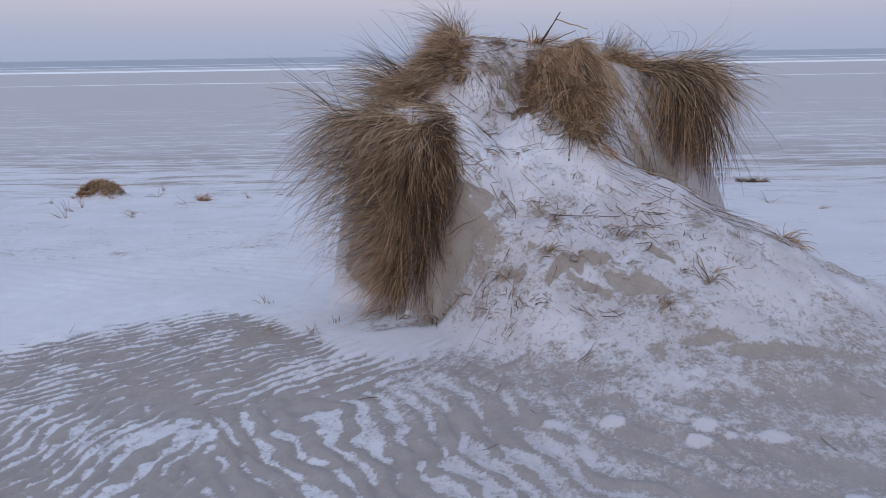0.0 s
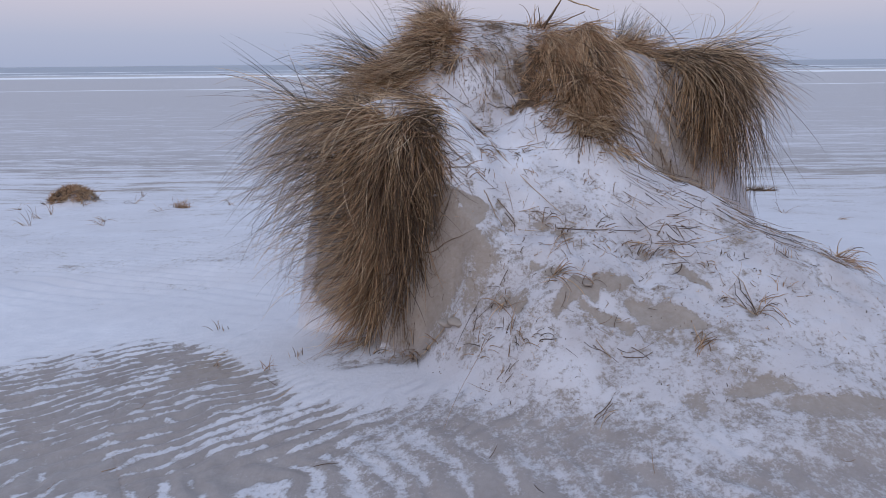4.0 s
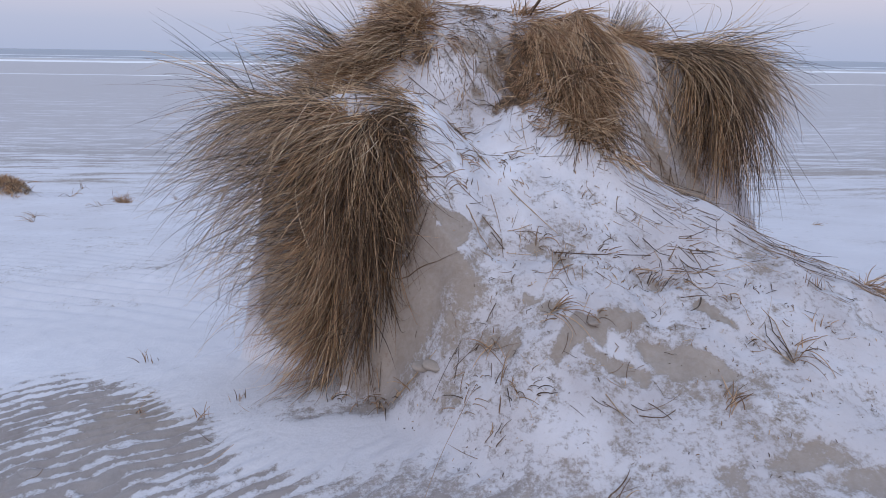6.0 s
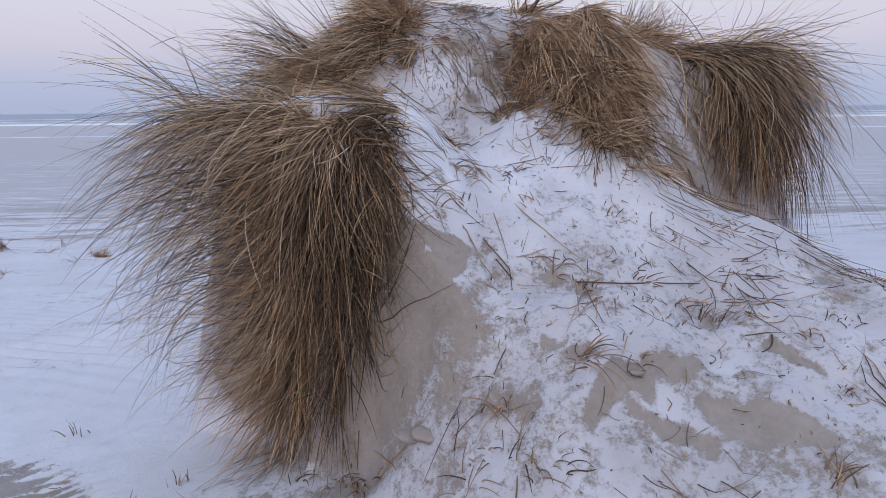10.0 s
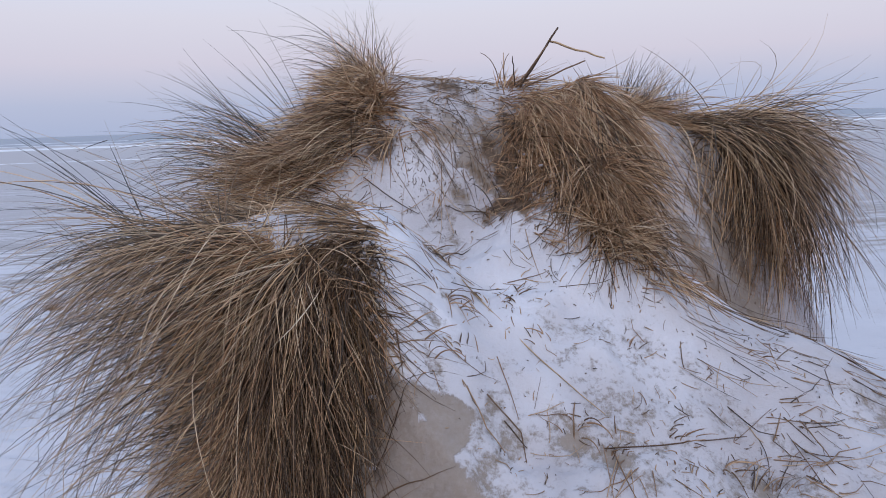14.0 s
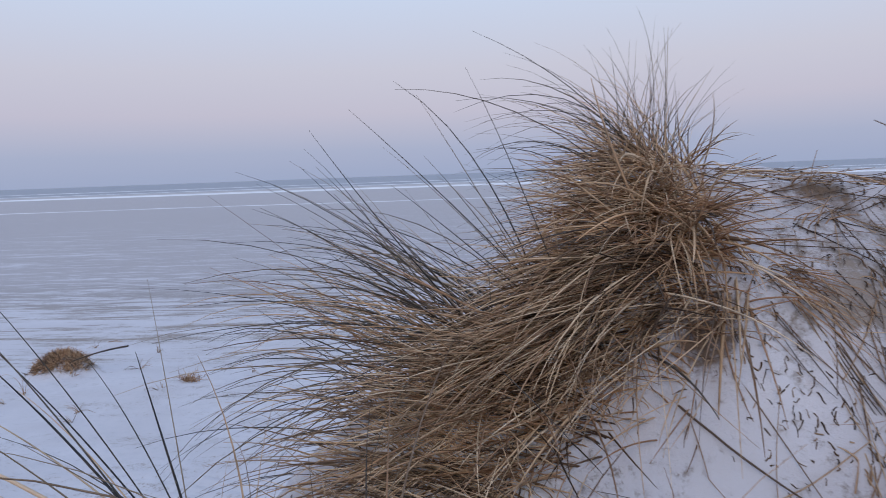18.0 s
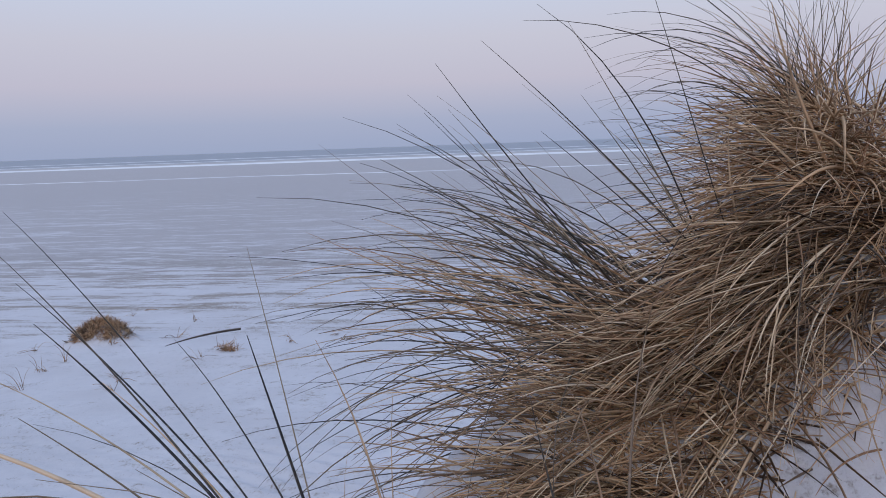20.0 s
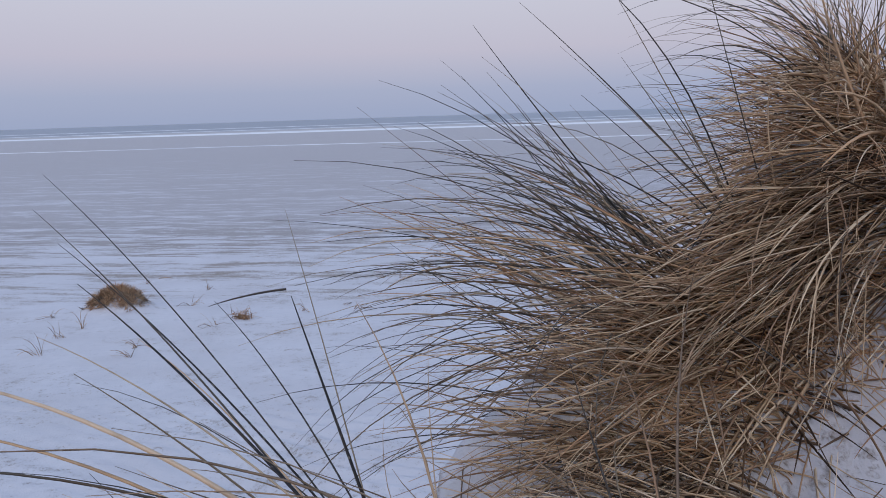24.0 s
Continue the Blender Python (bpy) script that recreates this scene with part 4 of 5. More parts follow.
tussock("marram_tussock", [
    # from the crown over to the side and down
    dict(count=460, at=(0.82, 5.12), spread=(0.07, 0.06), to=(0.22, -1), rise=-14, rise_sd=9, length=(0.42, 0.76), droop=3.8, swing=0.24, tone=4, lone=60, stray=0.12, curl=0.7),
    dict(count=320, at=(0.92, 5.17), spread=(0.06, 0.05), to=(0.2, -1), rise=-14, rise_sd=8, length=(0.3, 0.56), droop=3.6, tone=0, lone=50, swing=0.3, stray=0.12, curl=0.7),
    dict(count=300, at=(0.76, 5.08), spread=(0.06, 0.06), to=(0.35, -1), rise=-16, rise_sd=11, length=(0.3, 0.62), droop=3.6, tone=3, lone=40, swing=0.4, stray=0.15, curl=0.7),
    # dark underlay: the deep shade below the crown, painted as darker leaves
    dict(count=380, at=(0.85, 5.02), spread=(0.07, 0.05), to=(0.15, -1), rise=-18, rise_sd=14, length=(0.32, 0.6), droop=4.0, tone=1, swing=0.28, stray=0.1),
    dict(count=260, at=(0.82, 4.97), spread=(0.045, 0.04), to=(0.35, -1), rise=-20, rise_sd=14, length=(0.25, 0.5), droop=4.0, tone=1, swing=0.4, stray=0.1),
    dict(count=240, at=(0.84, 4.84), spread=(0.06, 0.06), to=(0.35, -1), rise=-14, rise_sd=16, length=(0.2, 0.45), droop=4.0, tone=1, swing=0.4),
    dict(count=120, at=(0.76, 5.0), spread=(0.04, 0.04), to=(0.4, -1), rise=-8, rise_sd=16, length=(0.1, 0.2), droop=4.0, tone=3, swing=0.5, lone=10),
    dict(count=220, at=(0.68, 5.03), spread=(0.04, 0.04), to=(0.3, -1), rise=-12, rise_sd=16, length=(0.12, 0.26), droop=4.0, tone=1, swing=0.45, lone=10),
    dict(count=180, at=(0.69, 5.08), spread=(0.04, 0.04), to=(0.25, -1), rise=-6, rise_sd=14, length=(0.14, 0.34), droop=4.0, tone=3, swing=0.5, lone=20),
    # lower fall
    dict(count=260, at=(0.87, 4.78), spread=(0.04, 0.05), to=(0.12, -1), rise=-10, rise_sd=14, length=(0.2, 0.38), droop=3.5, tone=0, swing=0.3, lone=20),
    # dark again, for the shade beneath the fall
    dict(count=160, at=(0.87, 4.68), spread=(0.04, 0.05), to=(0.15, -1), rise=-15, rise_sd=14, length=(0.2, 0.45), droop=3.5, tone=1, swing=0.4),
    dict(count=260, at=(0.87, 4.80), spread=(0.045, 0.05), to=(0.12, -1), rise=2, rise_sd=16, length=(0.2, 0.38), droop=3.6, tone=0, swing=0.45, lone=40),
    dict(count=170, at=(0.87, 4.63), spread=(0.04, 0.05), to=(0.2, -1), rise=8, rise_sd=22, length=(0.12, 0.26), droop=3.2, tone=4, swing=0.7, lone=30),
    dict(count=130, at=(0.88, 4.52), spread=(0.05, 0.04), to=(0.3, -1), rise=6, rise_sd=20, length=(0.08, 0.2), droop=2.8, tone=4, swing=0.7, lone=20),
    dict(count=60, at=(0.92, 4.46), spread=(0.06, 0.04), to=(0.5, -1), rise=0, rise_sd=12, length=(0.1, 0.26), droop=3.0, tone=0, swing=0.6, lone=12),
    # stubs in the hollow under the crown, and on the crest
    dict(count=150, at=(0.66, 4.88), spread=(0.05, 0.07), to=(0.2, -1), rise=0, rise_sd=22, length=(0.03, 0.12), droop=4.0, tone=3, swing=0.9, curl=3.0),
    dict(count=160, at=(0.67, 5.02), spread=(0.05, 0.05), to=(0.3, -1), rise=-8, rise_sd=18, length=(0.1, 0.26), droop=4.0, tone=3, swing=0.6),
    dict(count=30, at=(0.62, 4.66), spread=(0.08, 0.03), to=(1, -0.3), rise=3, rise_sd=10, length=(0.08, 0.2), droop=2.0, tone=3, swing=0.5, lone=10),
    dict(count=24, at=(0.76, 5.2), spread=(0.10, 0.04), to=(0.6, -0.3), rise=30, rise_sd=20, length=(0.05, 0.12), droop=2.0, tone=3, swing=1.0, width=0.004, lone=10),
    dict(count=80, at=(0.8, 5.2), spread=(0.1, 0.05), to=(1, -0.2), rise=2, rise_sd=7, length=(0.15, 0.3), droop=2.2, tone=0, swing=0.5, lone=12, stray=0.1),
], [M_STRAW1], "thick tussock of straw-coloured marram grass drooping down the dune", "grass tussock", TONES, GRASS, (0.8, 5.1))
tussock("marram_tussock", [
    dict(count=230, at=(1.22, 5.34), spread=(0.10, 0.05), to=(1, 0.0), rise=14, rise_sd=16, length=(0.2, 0.42), droop=2.2, tone=0, stray=0.1, curl=0.8, lone=30, swing=0.3),
    dict(count=520, at=(1.45, 5.35), spread=(0.08, 0.05), to=(1, -0.4), rise=12, rise_sd=9, length=(0.4, 0.8), droop=3.0, tone=2, stray=0.1, curl=0.8, lone=40, swing=0.28),
    dict(count=476, at=(1.62, 5.40), spread=(0.07, 0.06), to=(1, -0.45), rise=14, rise_sd=14, length=(0.4, 0.78), droop=2.8, tone=2, lone=60),
    # hanging underside, its shade given by the dark leaf colour
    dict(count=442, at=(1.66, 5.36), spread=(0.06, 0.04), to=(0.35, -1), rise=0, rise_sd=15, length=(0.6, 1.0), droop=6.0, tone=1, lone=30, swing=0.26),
    dict(count=258, at=(1.66, 5.30), spread=(0.07, 0.03), to=(0.3, -1), rise=-20, rise_sd=15, length=(0.5, 0.8), droop=6.0, tone=0, lone=30, swing=0.3),
    dict(count=170, at=(1.24, 5.4), spread=(0.11, 0.06), to=(0.5, -0.1), rise=66, rise_sd=14, length=(0.14, 0.32), droop=1.0, tone=5, swing=0.8, lone=24, stray=0.1, width=0.0024),
    dict(count=140, at=(1.12, 5.33), spread=(0.06, 0.05), to=(0.9, -0.1), rise=22, rise_sd=20, length=(0.14, 0.28), droop=2.4, tone=4, lone=20),
    dict(count=60, at=(1.6, 5.45), spread=(0.12, 0.05), to=(1, -0.1), rise=20, rise_sd=8, length=(0.35, 0.6), droop=2.0, tone=2, lone=18, curl=0.6, width=0.0025),
    dict(count=2, at=(1.76, 5.42), spread=(0.03, 0.03), to=(0.6, 0.1), rise=68, rise_sd=10, length=(0.36, 0.5), droop=0.2, tone=2, lone=2, swing=0.4, width=0.0018),
], [M_GREY1, M_STRAW1], "dark drooping tussock of marram grass on the dune's far end", "grass tussock", TONES, GRASS, (1.5, 5.4))


# ---- twigs, sprigs and bits on the snow ----
def lying(x, y, angle, length, width, bend=0.0, kink=0.0, rise=0.0, seg=8):
    """Points of a stem on the surface from (x, y): curved by bend, broken by kink at its middle, its far end raised by rise."""
    a, p, out = angle, np.array([x, y], float), []
    for i in range(seg + 1):
        out.append((p[0], p[1], rise * (i / seg) ** 2))
        p = p + np.array([math.cos(a), math.sin(a)]) * length / seg
        a += bend / seg + (kink if i == seg // 2 else 0.0)
    out = np.array(out)
    h = top_z(out[:, 0], out[:, 1])
    chord = np.linspace(h[0], h[-1], seg + 1)
    out[:, 2] += chord + 0.35 * max(0.0, float((h - chord).max())) + 0.25 * (h - chord) + width * 0.3
    return out[None]


def thing_at(name, pts, width, material, label, category, group, tip=0.6):
    at = pts[0, 0]
    v, f = tubes(pts, np.array([width]), tip)
    me = mesh_of(name, v - at, f)
    me.materials.append(material)
    ob = new(name, me)
    ob.location = at
    return tagged(ob, label, category, group)


lot = random.Random(4)


def twig(x, y, angle, length, width=0.0035, bend=0.0, kink=0.0, rise=0.0, label="thin dead grass straw lying on the snow"):
    return thing_at("twig", lying(x, y, angle, length, width, bend, kink, rise), width, M_STEM1, label, "twig", "dead twigs on the dune")


def strew(name, rows, label, material=None):
    """Many straws as one mass; rows: the arguments of lying()."""
    pts = np.concatenate([lying(*r) for r in rows])
    v, f = tubes(pts, np.array([r[4] for r in rows]), 0.6)
    return tagged(part_of(name, mesh_of(name, v, f), material or M_STEM), label, "litter", kind="stuff")


# strewn over the slope
for i in range(70):
    x, y = lot.uniform(0.2, 1.7), lot.uniform(3.3, 4.6)
    if y > 4.75 - 0.42 * (x - 0.3) or y < 3.35 + 0.1 * x:
        continue
    twig(x, y, lot.uniform(-math.pi, math.pi), lot.uniform(0.04, 0.14), lot.uniform(0.0016, 0.0034), lot.uniform(-0.8, 0.8), lot.choice((0, 0, 0, 0.7, -0.9, 1.5)), lot.choice((0, 0, 0.01, 0.025)))
# combed down the spur
rows = []
for i in range(115):
    x = 0.85 + 0.95 * lot.random() ** 1.3 + lot.uniform(-0.1, 0.1)
    y = 4.54 - 0.40 * (x - 0.85) + lot.gauss(-0.06, 0.15)
    r = (x, y, -0.40 + lot.gauss(0, 0.2), lot.uniform(0.10, 0.36), lot.uniform(0.0015, 0.0032), lot.uniform(-0.4, 0.3), 0, lot.choice((0, 0, 0.02, 0.04)))
    if i % 4 == 0:
        twig(*r, "long dry straw combed down the dune's spur")
    else:
        rows.append(r)
strew("combed_straw", rows, "dry straws combed down the spur of the dune")
# thinner straws between them
rows = []
for i in range(290):
    x, y = lot.uniform(0.22, 1.75), lot.uniform(3.35, 4.6)
    if i % 3 == 0:
        x, y = 1.0 + lot.gauss(0, 0.3), 4.0 + lot.gauss(0, 0.16)
    if y > 4.75 - 0.42 * (x - 0.3) or y < 3.4 + 0.12 * x:
        continue
    rows.append((x, y, lot.uniform(-math.pi, math.pi), lot.uniform(0.01, 0.065), lot.uniform(0.0013, 0.0036), lot.uniform(-1.4, 1.4), lot.choice((0, 0, 0.8, -1.2, 1.9)), lot.choice((0, 0, 0.01))))
strew("slope_straw", rows, "bent dead straws scattered over the snowy slope")
# piles on the upper slope
for cx, cy, n, ang in ((1.08, 4.02, 14, -0.25), (1.10, 3.90, 10, -0.35), (1.2, 4.1, 8, 0.1), (1.35, 3.55, 8, 1.6), (0.72, 3.46, 8, -0.2), (0.36, 4.07, 7, -0.6)):
    for i in range(n):
        twig(cx + lot.gauss(0, 0.06), cy + lot.gauss(0, 0.045), ang + lot.gauss(0, 0.6), lot.uniform(0.05, 0.16), lot.uniform(0.002, 0.0045), lot.uniform(-0.9, 0.9), lot.choice((0, 0, 0.6, -0.8)), lot.uniform(0, 0.025),
             "short broken straw in a loose heap on snow")
# single sticks that stand out
twig(0.60, 3.97, 0.08, 0.40, 0.005, 0.12, 0, 0.01, "long brown stick lying across the snow slope")
twig(1.11, 3.80, -1.9, 0.1, 0.006, -0.9, 0, 0.02, "crooked dark stick over a bare sand patch")
twig(0.28, 3.62, -2.2, 0.45, 0.0022, 0.35, 0, 0.0, "long pale straw lying before the dune face")
twig(0.0, 3.84, -0.4, 0.16, 0.005, 0.3, 0, 0.01, "brown root lying against the bare sand face")
twig(0.34, 4.45, -1.1, 0.5, 0.005, 0.35, 0, 0.0, "long bent straw running down the snowy slope")
# flattened over the crest, and in the hollow between the tussocks
rows, rows2 = [], []
for i in range(90):
    rows.append((lot.uniform(0.16, 0.7), lot.uniform(5.08, 5.34), lot.gauss(0.0, 0.3), lot.uniform(0.08, 0.28), lot.uniform(0.0013, 0.0026), lot.uniform(-0.4, 0.4), 0, lot.choice((0, 0.01, 0.03))))
for i in range(190):
    if i % 3:
        x, y = lot.choice(((0.57, 4.95), (0.5, 4.78), (0.14, 4.45), (0.05, 4.55), (0.45, 5.1), (-0.05, 4.45)))
        x, y = x + lot.gauss(0, 0.06), y + lot.gauss(0, 0.06)
    else:
        x, y = lot.uniform(-0.2, 0.66), lot.triangular(4.3, 5.06, 4.85)
    rows2.append((x, y, lot.choice((lot.uniform(-math.pi, math.pi), lot.gauss(-1.1, 0.35))), lot.uniform(0.03, 0.22), lot.uniform(0.0012, 0.0028), lot.uniform(-0.6, 0.6), lot.choice((0, 0, 0, 0.8)), lot.choice((0, 0, 0.02, 0.04))))
for r in rows[:14]:
    twig(*r, "flattened dry straw lying across the dune crest")
for r in rows2[:40]:
    twig(*r, "thin dead straw in snow between the tussocks")
strew("flattened_straw", rows[14:], "dry straws flattened across the dune crest")
rows3 = []
nests = [(lot.uniform(0.3, 0.68), lot.uniform(4.75, 5.3)) for i in range(20)] + [(lot.uniform(-0.02, 0.3), lot.uniform(4.84, 5.0)) for i in range(5)]
for i in range(420):
    x, y = nests[lot.randrange(25)]
    x, y = x + lot.gauss(0, 0.035), y + lot.gauss(0, 0.035)
    rows3.append((x, y, lot.uniform(-math.pi, math.pi), lot.uniform(0.005, 0.016), lot.uniform(0.0014, 0.0036), lot.uniform(-1.6, 1.6), lot.choice((0, 0.9, -1.2, 1.6)), 0.0, 6))
strew("leaf_flakes", rows3, "dark flakes of dead leaf on the snow", M_DARK)
strew("hollow_straw", rows2[40:], "dead straws on the snow between the tussocks")
# on the steep strip between the drooping tussocks
rows = []
for i in range(90):
    rows.append((lot.uniform(1.12, 1.55), lot.uniform(4.85, 5.2), lot.gauss(-1.2, 0.4), lot.uniform(0.02, 0.1), lot.uniform(0.0016, 0.0034), lot.uniform(-0.5, 0.5), 0, lot.choice((0, 0.01))))
strew("strip_straw", rows, "dead straws on the steep strip between two tussocks")
# slid down the hollow from the clump at the crest
rows = []
for i in range(46):
    if i % 2:
        x, y, a, n = 0.43 + lot.gauss(0, 0.06), 4.96 + lot.gauss(0, 0.07), lot.gauss(-1.3, 0.4), lot.uniform(0.04, 0.13)
    else:
        x, y, a, n = 0.30 + lot.gauss(0, 0.03), 4.99 + lot.gauss(0, 0.03), lot.gauss(-0.96, 0.12), lot.uniform(0.08, 0.18)
    rows.append((x, y, a, n, lot.uniform(0.0014, 0.003), lot.uniform(-0.4, 0.4), 0, lot.choice((0, 0, 0.012))))
strew("slid_straw", rows, "dry straws slid down the snowy hollow of the dune", M_STEM)
for x, y, a, n, w in ((0.075, 4.905, -0.55, 0.2, 0.0045), (0.48, 4.472, 0.0, 0.13, 0.004), (0.53, 4.475, -0.55, 0.08, 0.003), (0.575, 4.63, -1.6, 0.17, 0.0028), (0.30, 4.388, 0.03, 0.17, 0.0032), (0.2, 4.83, 0.1, 0.14, 0.003), (0.16, 4.52, 1.2, 0.1, 0.003)):
    twig(x, y, a, n, w, 0.15, 0, 0.01, "brown reed stick lying in the snowy hollow")
# before the dune and on the drift
for i in range(60):
    x, y = lot.uniform(-2.6, 2.4), lot.uniform(2.2, 4.2)
    if float(lift_of(x, y)) > 0.25:
        continue
    twig(x, y, lot.uniform(-math.pi, math.pi), lot.uniform(0.025, 0.11), lot.uniform(0.002, 0.0035), lot.uniform(-0.6, 0.6), 0, lot.choice((0, 0.01, 0.03)), "short scrap of straw on the rippled sand")


M_SCRAP1 = straw("dead_leaf", True, [(0.0, (0.12, 0.075, 0.05)), (0.5, (0.32, 0.205, 0.13)), (1.0, (0.55, 0.385, 0.25))], 0.7)


def sprig(x, y, n, height, lean, spread=0.6, width=0.004, tone=None, rise=22, label="small dead grass sprig poking through the snow", group="dead grass sprigs"):
    root = new("grass_sprig")
    root.location = (x, y, float(top_z(x, y)))
    tagged(root, label, "grass sprig", group)
    pts, w = spray(n, (x, y), (0.012 + 0.08 * height, 0.012 + 0.06 * height), lean, rise, 24, (0.45 * height, 1.3 * height), 1.3 / max(height, 0.1), width, spread, seg=7, curl=0.3 / max(height, 0.05), lock=3, stray=0.3)
    for j in range(n):
        v, f = tubes(pts[j:j + 1], w[j:j + 1], 0.4)
        part_of("leaf", mesh_of("leaf", v, f), tone or M_STEM1, root)
    return root


for x, y, n, h, lean in ((0.34, 3.70, 12, 0.11, (0.2, -1)), (0.54, 3.72, 14, 0.12, (0.4, -1)), (0.35, 3.57, 6, 0.11, (0, -1)), (0.45, 3.53, 8, 0.06, (0.5, -1)), (0.63, 3.95, 9, 0.17, (0.1, -1)),
                         (0.54, 4.01, 7, 0.08, (-0.6, -1)), (0.81, 4.0, 8, 0.04, (1, 0)), (0.27, 4.3, 16, 0.08, (0.3, -1)), (0.90, 3.95, 8, 0.07, (0.6, -1)), (0.98, 3.9, 12, 0.07, (1, 0.2)),
                         (1.04, 3.39, 16, 0.07, (0.3, 0.3)), (1.33, 3.55, 9, 0.10, (0.2, -1)), (-0.02, 3.87, 12, 0.08, (0.2, -1)), (-0.10, 3.92, 14, 0.07, (-0.6, -1)), (0.05, 3.84, 6, 0.06, (0.9, -0.6)), (-0.22, 3.98, 9, 0.06, (-0.5, -1)),
                         (0.2, 4.1, 10, 0.09, (0.2, -1)), (0.62, 3.12, 5, 0.08, (0.6, 0.3)), (0.62, 5.28, 10, 0.12, (-0.4, 0)), (0.5, 4.75, 12, 0.1, (0.3, -1)),
                         (0.3, 4.6, 14, 0.09, (0.2, -1)), (0.58, 4.9, 16, 0.1, (0, -1))):
    sprig(x, y, n, 1.25 * h, lean, 0.7, 0.0042, lot.choice((M_STEM1, M_SCRAP1, M_SCRAP1)))

sprig(2.0, 4.15, 45, 0.17, (1, -0.5), 0.7, 0.0045, M_STRAW1, 18, "tuft of straw-coloured grass at the spur's end")

# curled leaf scraps, flat on the snow
for i in range(46):
    x, y = lot.uniform(0.15, 1.75), lot.uniform(3.3, 5.0)
    if y > 4.85 - 0.5 * max(0.0, x - 0.45) or y < 3.4 + 0.1 * x:
        continue
    sprig(x, y, lot.randint(4, 8), lot.uniform(0.03, 0.07), (lot.uniform(-1, 1), -0.8), 1.3, 0.0036, lot.choice((M_STEM1, M_SCRAP1, M_SCRAP1)), 14, "small curled scrap of dead grass on snow", "scraps of dead grass")
for i in range(13):
    x, y = lot.uniform(0.12, 0.62), lot.uniform(4.7, 5.2)
    sprig(x, y, lot.randint(4, 7), lot.uniform(0.03, 0.06), (lot.uniform(-1, 1), -0.8), 1.3, 0.0036, lot.choice((M_STEM1, M_SCRAP1, M_SCRAP1)), 14, "small curled scrap of dead grass on snow", "scraps of dead grass")

# bits too small to count
n = 2200
bx, by = rng.uniform(0.0, 2.3, n), rng.uniform(3.1, 5.3, n)
keep = (lift_of(bx, by) > 0.12) & (rng.rand(n) < 0.25 + 0.75 * (vnoise(bx, by, 0.2, 71) > 0.1))
bx, by = bx[keep], by[keep]
n = len(bx)
base = np.stack([bx, by, top_z(bx, by)], -1)
way = rng.normal(0, 1, (n, 3)) * np.array([1, 1, 0.25])
pts = grow(base, way, rng.uniform(0.003, 0.013, n), np.full(n, 1.0), seg=2)
v, f = tubes(pts, rng.uniform(0.0014, 0.0042, n), 0.6)
tagged(part_of("grass_litter", mesh_of("grass_litter", v, f), M_STEM), "scattered crumbs of dead grass on the snow", "litter", kind="stuff")


# ---- snow caught in the matted grass ----
def crumbs(spots):
    """Small irregular lumps of snow, joined; spots: x, y, spread x, spread y, how many."""
    bm = bmesh.new()
    for cx, cy, rx, ry, count in spots:
        for i in range(count):
            x, y = cx + lot.gauss(0, rx), cy + lot.gauss(0, ry)
            r = lot.uniform(0.003, 0.009)
            made = bmesh.ops.create_icosphere(bm, subdivisions=1, radius=1.0)["verts"]
            at = Vector((x, y - 0.02, float(top_z(x, y)) + 0.004))
            for v in made:
                k = lot.uniform(0.7, 1.25)
                v.co = at + Vector((v.co.x * r * 1.5 * k, v.co.y * r * k, v.co.z * r * 0.8 * k))
    me = bpy.data.meshes.new("snow_crumbs")
    bm.to_mesh(me)
    bm.free()
    for q in me.polygons:
        q.use_smooth = True
    a = me.attributes.new("snow", "FLOAT", "POINT")
    a.data.foreach_set("value", np.full(len(me.vertices), 0.95, np.float32))
    a = me.attributes.new("dust", "FLOAT", "POINT")
    a.data.foreach_set("value", np.full(len(me.vertices), 1.1, np.float32))
    for key in ("streak", "litter", "wet"):
        me.attributes.new(key, "FLOAT", "POINT")
    return tagged(part_of("snow_crumbs", me, M_SAND), "crumbs of snow caught in the matted grass", "snow", kind="stuff")


crumbs([(0.05, 4.24, 0.03, 0.04, 22), (0.02, 4.19, 0.03, 0.03, 14), (0.07, 4.14, 0.025, 0.04, 14), (0.0, 4.33, 0.08, 0.012, 8), (0.66, 4.96, 0.04, 0.06, 7)])


# ---- frozen sand slabs broken off the face ----
def slab(x, y, sx, sy, sz, turn, tilt):
    bm = bmesh.new()
    bmesh.ops.create_icosphere(bm, subdivisions=3, radius=1.0)
    for v in bm.verts:
        c = v.co
        k = 1 + 0.22 * noise.noise(c * 1.6 + Vector((x * 9, y * 9, 0))) + 0.08 * noise.noise(c * 5.0)
        q = max(abs(c.x), abs(c.y), abs(c.z)) ** 0.45
        v.co = Vector((c.x * sx, c.y * sy, c.z * sz)) * (k / q) * 0.8
    bmesh.ops.rotate(bm, cent=(0, 0, 0), matrix=Euler((radians(tilt), radians(tilt * 0.6), radians(turn))).to_matrix(), verts=bm.verts)
    me = bpy.data.meshes.new("sand_slab")
    bm.to_mesh(me)
    bm.free()
    for p in me.polygons:
        p.use_smooth = True
    for key in ("snow", "streak", "litter", "wet"):
        me.attributes.new(key, "FLOAT", "POINT")
    me.materials.append(M_SAND)
    ob = new("sand_slab", me)
    ob.parent = dune
    ob.location = (x, y, float(top_z(x, y)) + sz * 0.35)
    return tagged(ob, "broken slab of frozen sand")


for x, y, sx, sy, sz, turn, tilt in ((0.11, 3.80, 0.06, 0.035, 0.014, 20, 14), (0.68, 3.66, 0.026, 0.014, 0.007, 10, 10),
                                     (0.14, 3.77, 0.045, 0.03, 0.014, -25, 18)):
    slab(x, y, sx, sy, sz, turn, tilt)


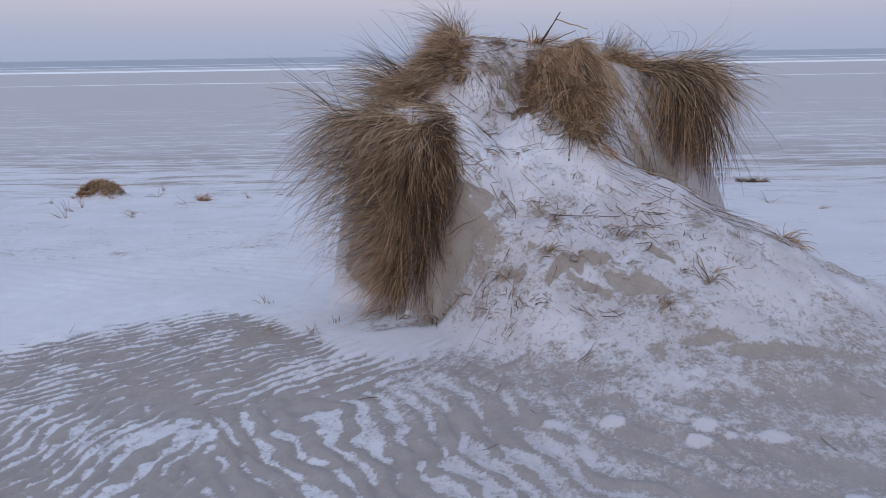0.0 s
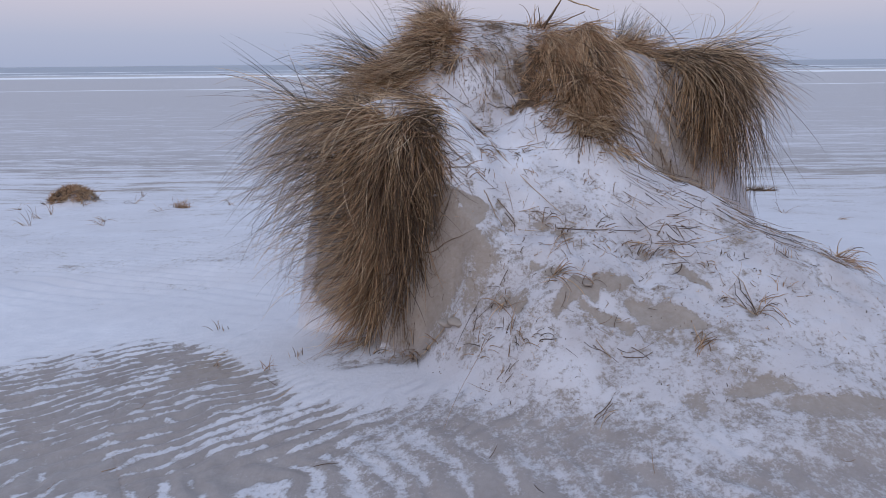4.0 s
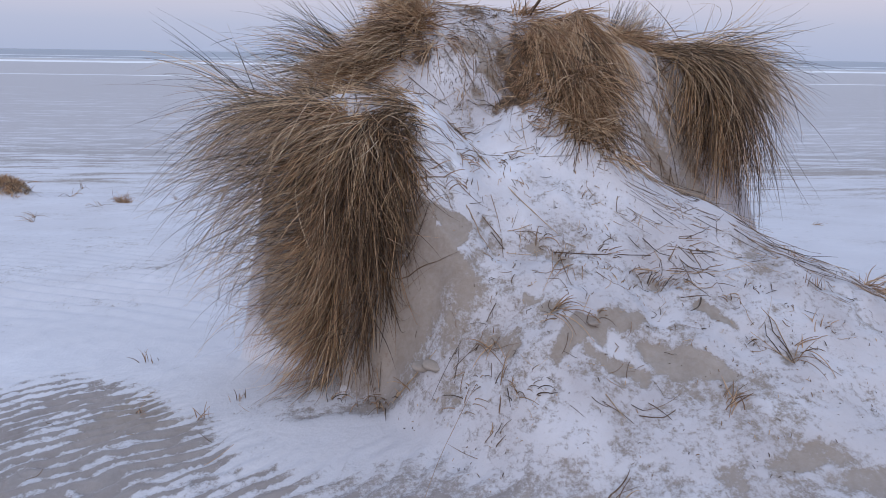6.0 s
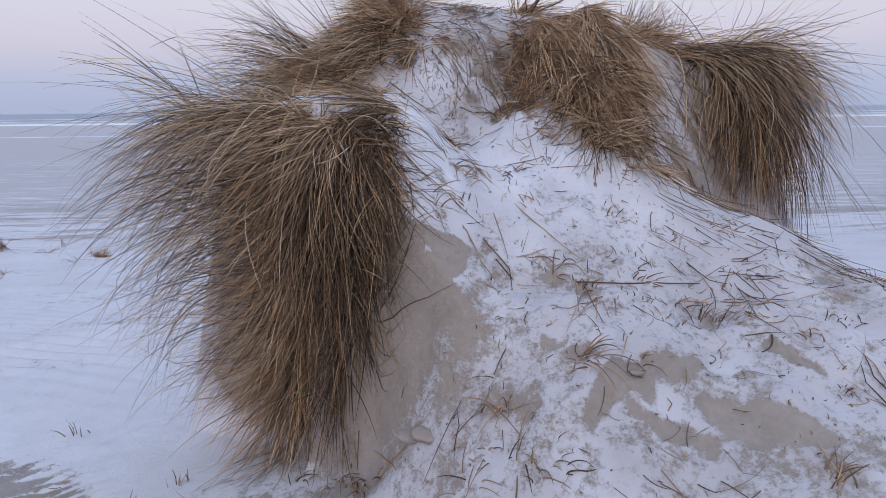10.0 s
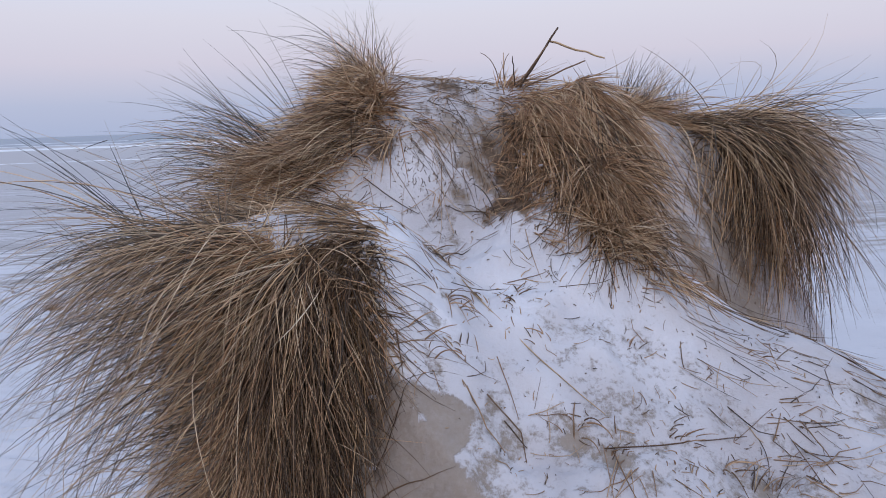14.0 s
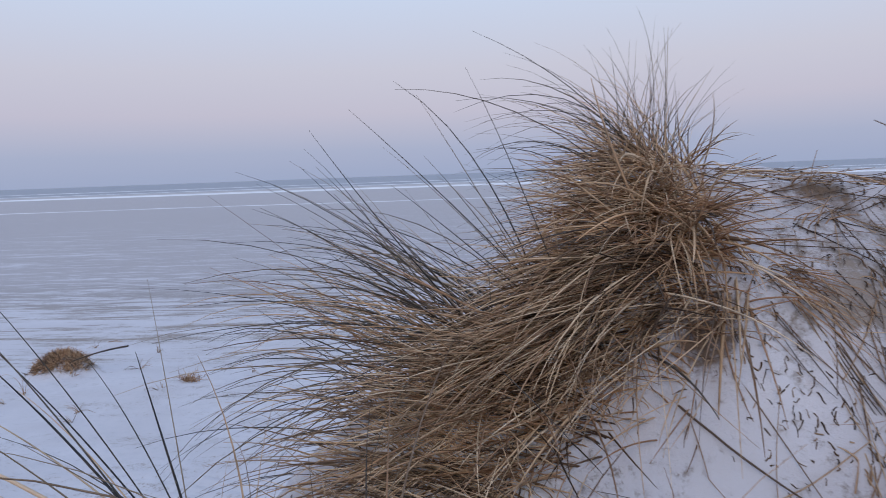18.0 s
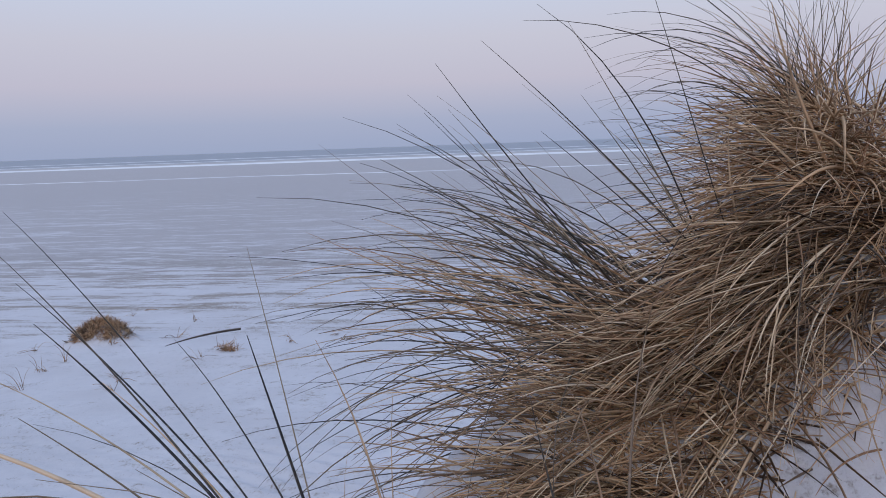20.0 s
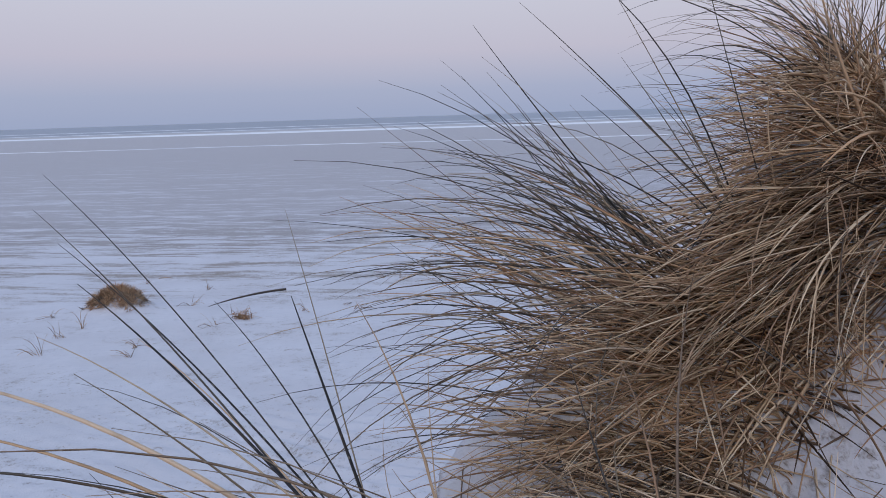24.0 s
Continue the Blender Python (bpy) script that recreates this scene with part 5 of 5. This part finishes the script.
# ---- broken stalks on the crest ----
def stalk(name, a, b, width, label):
    p = np.linspace(a, b, 7)
    p[1:-1] += np.array([[0.004 * math.sin(3 * i), 0.0, 0.003 * math.cos(2 * i)] for i in range(5)])
    return thing_at(name, p[None], width, M_STEM1, label, "stalk", "broken stalks", 0.7)


stalk("broken_stalk", (0.70, 5.19, 1.56), (0.795, 5.0, 1.755), 0.012, "broken upright reed stalk on the dune crest")
stalk("broken_stalk", (0.768, 5.04, 1.715), (0.985, 5.05, 1.65), 0.009, "snapped reed stalk slanting down to the grass")
stalk("broken_stalk", (0.72, 5.2, 1.56), (0.90, 5.02, 1.64), 0.008, "short broken reed stalk on the dune crest")
stalk("broken_stalk", (0.685, 5.2, 1.56), (0.765, 5.03, 1.70), 0.008, "broken reed stalk leaning beside another on the crest")
stalk("broken_stalk", (0.68, 5.2, 1.56), (0.655, 5.12, 1.67), 0.006, "short broken reed stalk on the dune crest")

# ---- small tussocks out on the beach ----
FAR = "small tussocks on the beach"
tussock("beach_tussock", [
    dict(count=620, at=(-6.28, 13.28), spread=(0.19, 0.10), to=(0.3, -1), rise=55, rise_sd=30, length=(0.04, 0.14), droop=3.0, swing=1.8, width=0.008, tone=3, lone=20, curl=5.0),
    dict(count=220, at=(-6.0, 13.26), spread=(0.10, 0.08), to=(0.6, -1), rise=40, rise_sd=25, length=(0.05, 0.16), droop=5.0, swing=1.5, width=0.007, tone=2, curl=5.0),
    dict(count=260, at=(-6.22, 13.04), spread=(0.20, 0.05), to=(0.1, -1), rise=25, rise_sd=25, length=(0.05, 0.15), droop=4.0, swing=1.4, width=0.008, tone=3, curl=5.0, lone=10),
    dict(count=200, at=(-6.42, 13.12), spread=(0.16, 0.08), to=(-0.1, -1), rise=5, rise_sd=20, length=(0.06, 0.18), droop=5.0, swing=1.2, width=0.008, tone=1, curl=5.0),
], [M_STRAW1], "low brown grass tussock on the snowy beach", "grass tussock", TONES, FAR, (-6.3, 13.3))
tussock("beach_tussock", [
    dict(count=90, at=(-4.15, 12.6), spread=(0.06, 0.04), to=(0.3, -1), rise=55, rise_sd=25, length=(0.08, 0.24), droop=4.0, swing=1.6, width=0.007, tone=3, lone=8, curl=4.0),
], [M_STRAW1], "tiny brown grass tuft on the snowy beach", "grass tussock", TONES, FAR, (-4.15, 12.6))
tussock("beach_tussock", [
    dict(count=150, at=(6.6, 15.2), spread=(0.16, 0.08), to=(0.3, -1), rise=30, rise_sd=20, length=(0.1, 0.26), droop=3.0, swing=1.6, width=0.009, tone=1, lone=8),
], [M_STRAW1], "low brown grass tuft half buried in snow", "grass tussock", TONES, FAR, (6.6, 15.2))
for x, y, n, h in ((-6.01, 15.49, 8, 0.22), (-4.79, 11.13, 8, 0.22), (-6.0, 11.63, 8, 0.22), (-3.6, 13.5, 8, 0.22), (-3.1, 14.14, 8, 0.22), (-1.14, 4.61, 8, 0.06),
                   (4.94, 10.7, 8, 0.22), (5.23, 9.8, 8, 0.14), (-3.1, 16.77, 8, 0.22), (-7.69, 17.0, 8, 0.22), (-7.53, 16.28, 8, 0.22), (-2.87, 13.64, 8, 0.22),
                   (-1.04, 12.77, 8, 0.22), (-4.63, 10.71, 8, 0.22), (-5.37, 13.73, 8, 0.22), (-6.06, 12.08, 8, 0.22), (-5.68, 10.78, 8, 0.22), (-2.79, 16.81, 8, 0.22),
                   (-4.33, 12.22, 8, 0.22), (-6.95, 12.77, 8, 0.22), (-0.62, 4.13, 7, 0.06), (-0.75, 4.0, 6, 0.07), (-1.0, 4.05, 5, 0.05), (2.6, 4.6, 6, 0.08)):
    sprig(x, y, n, h, (lot.uniform(-1, 1), -0.6), 1.2, 0.003 + 0.015 * h, M_SCRAP1, 45)
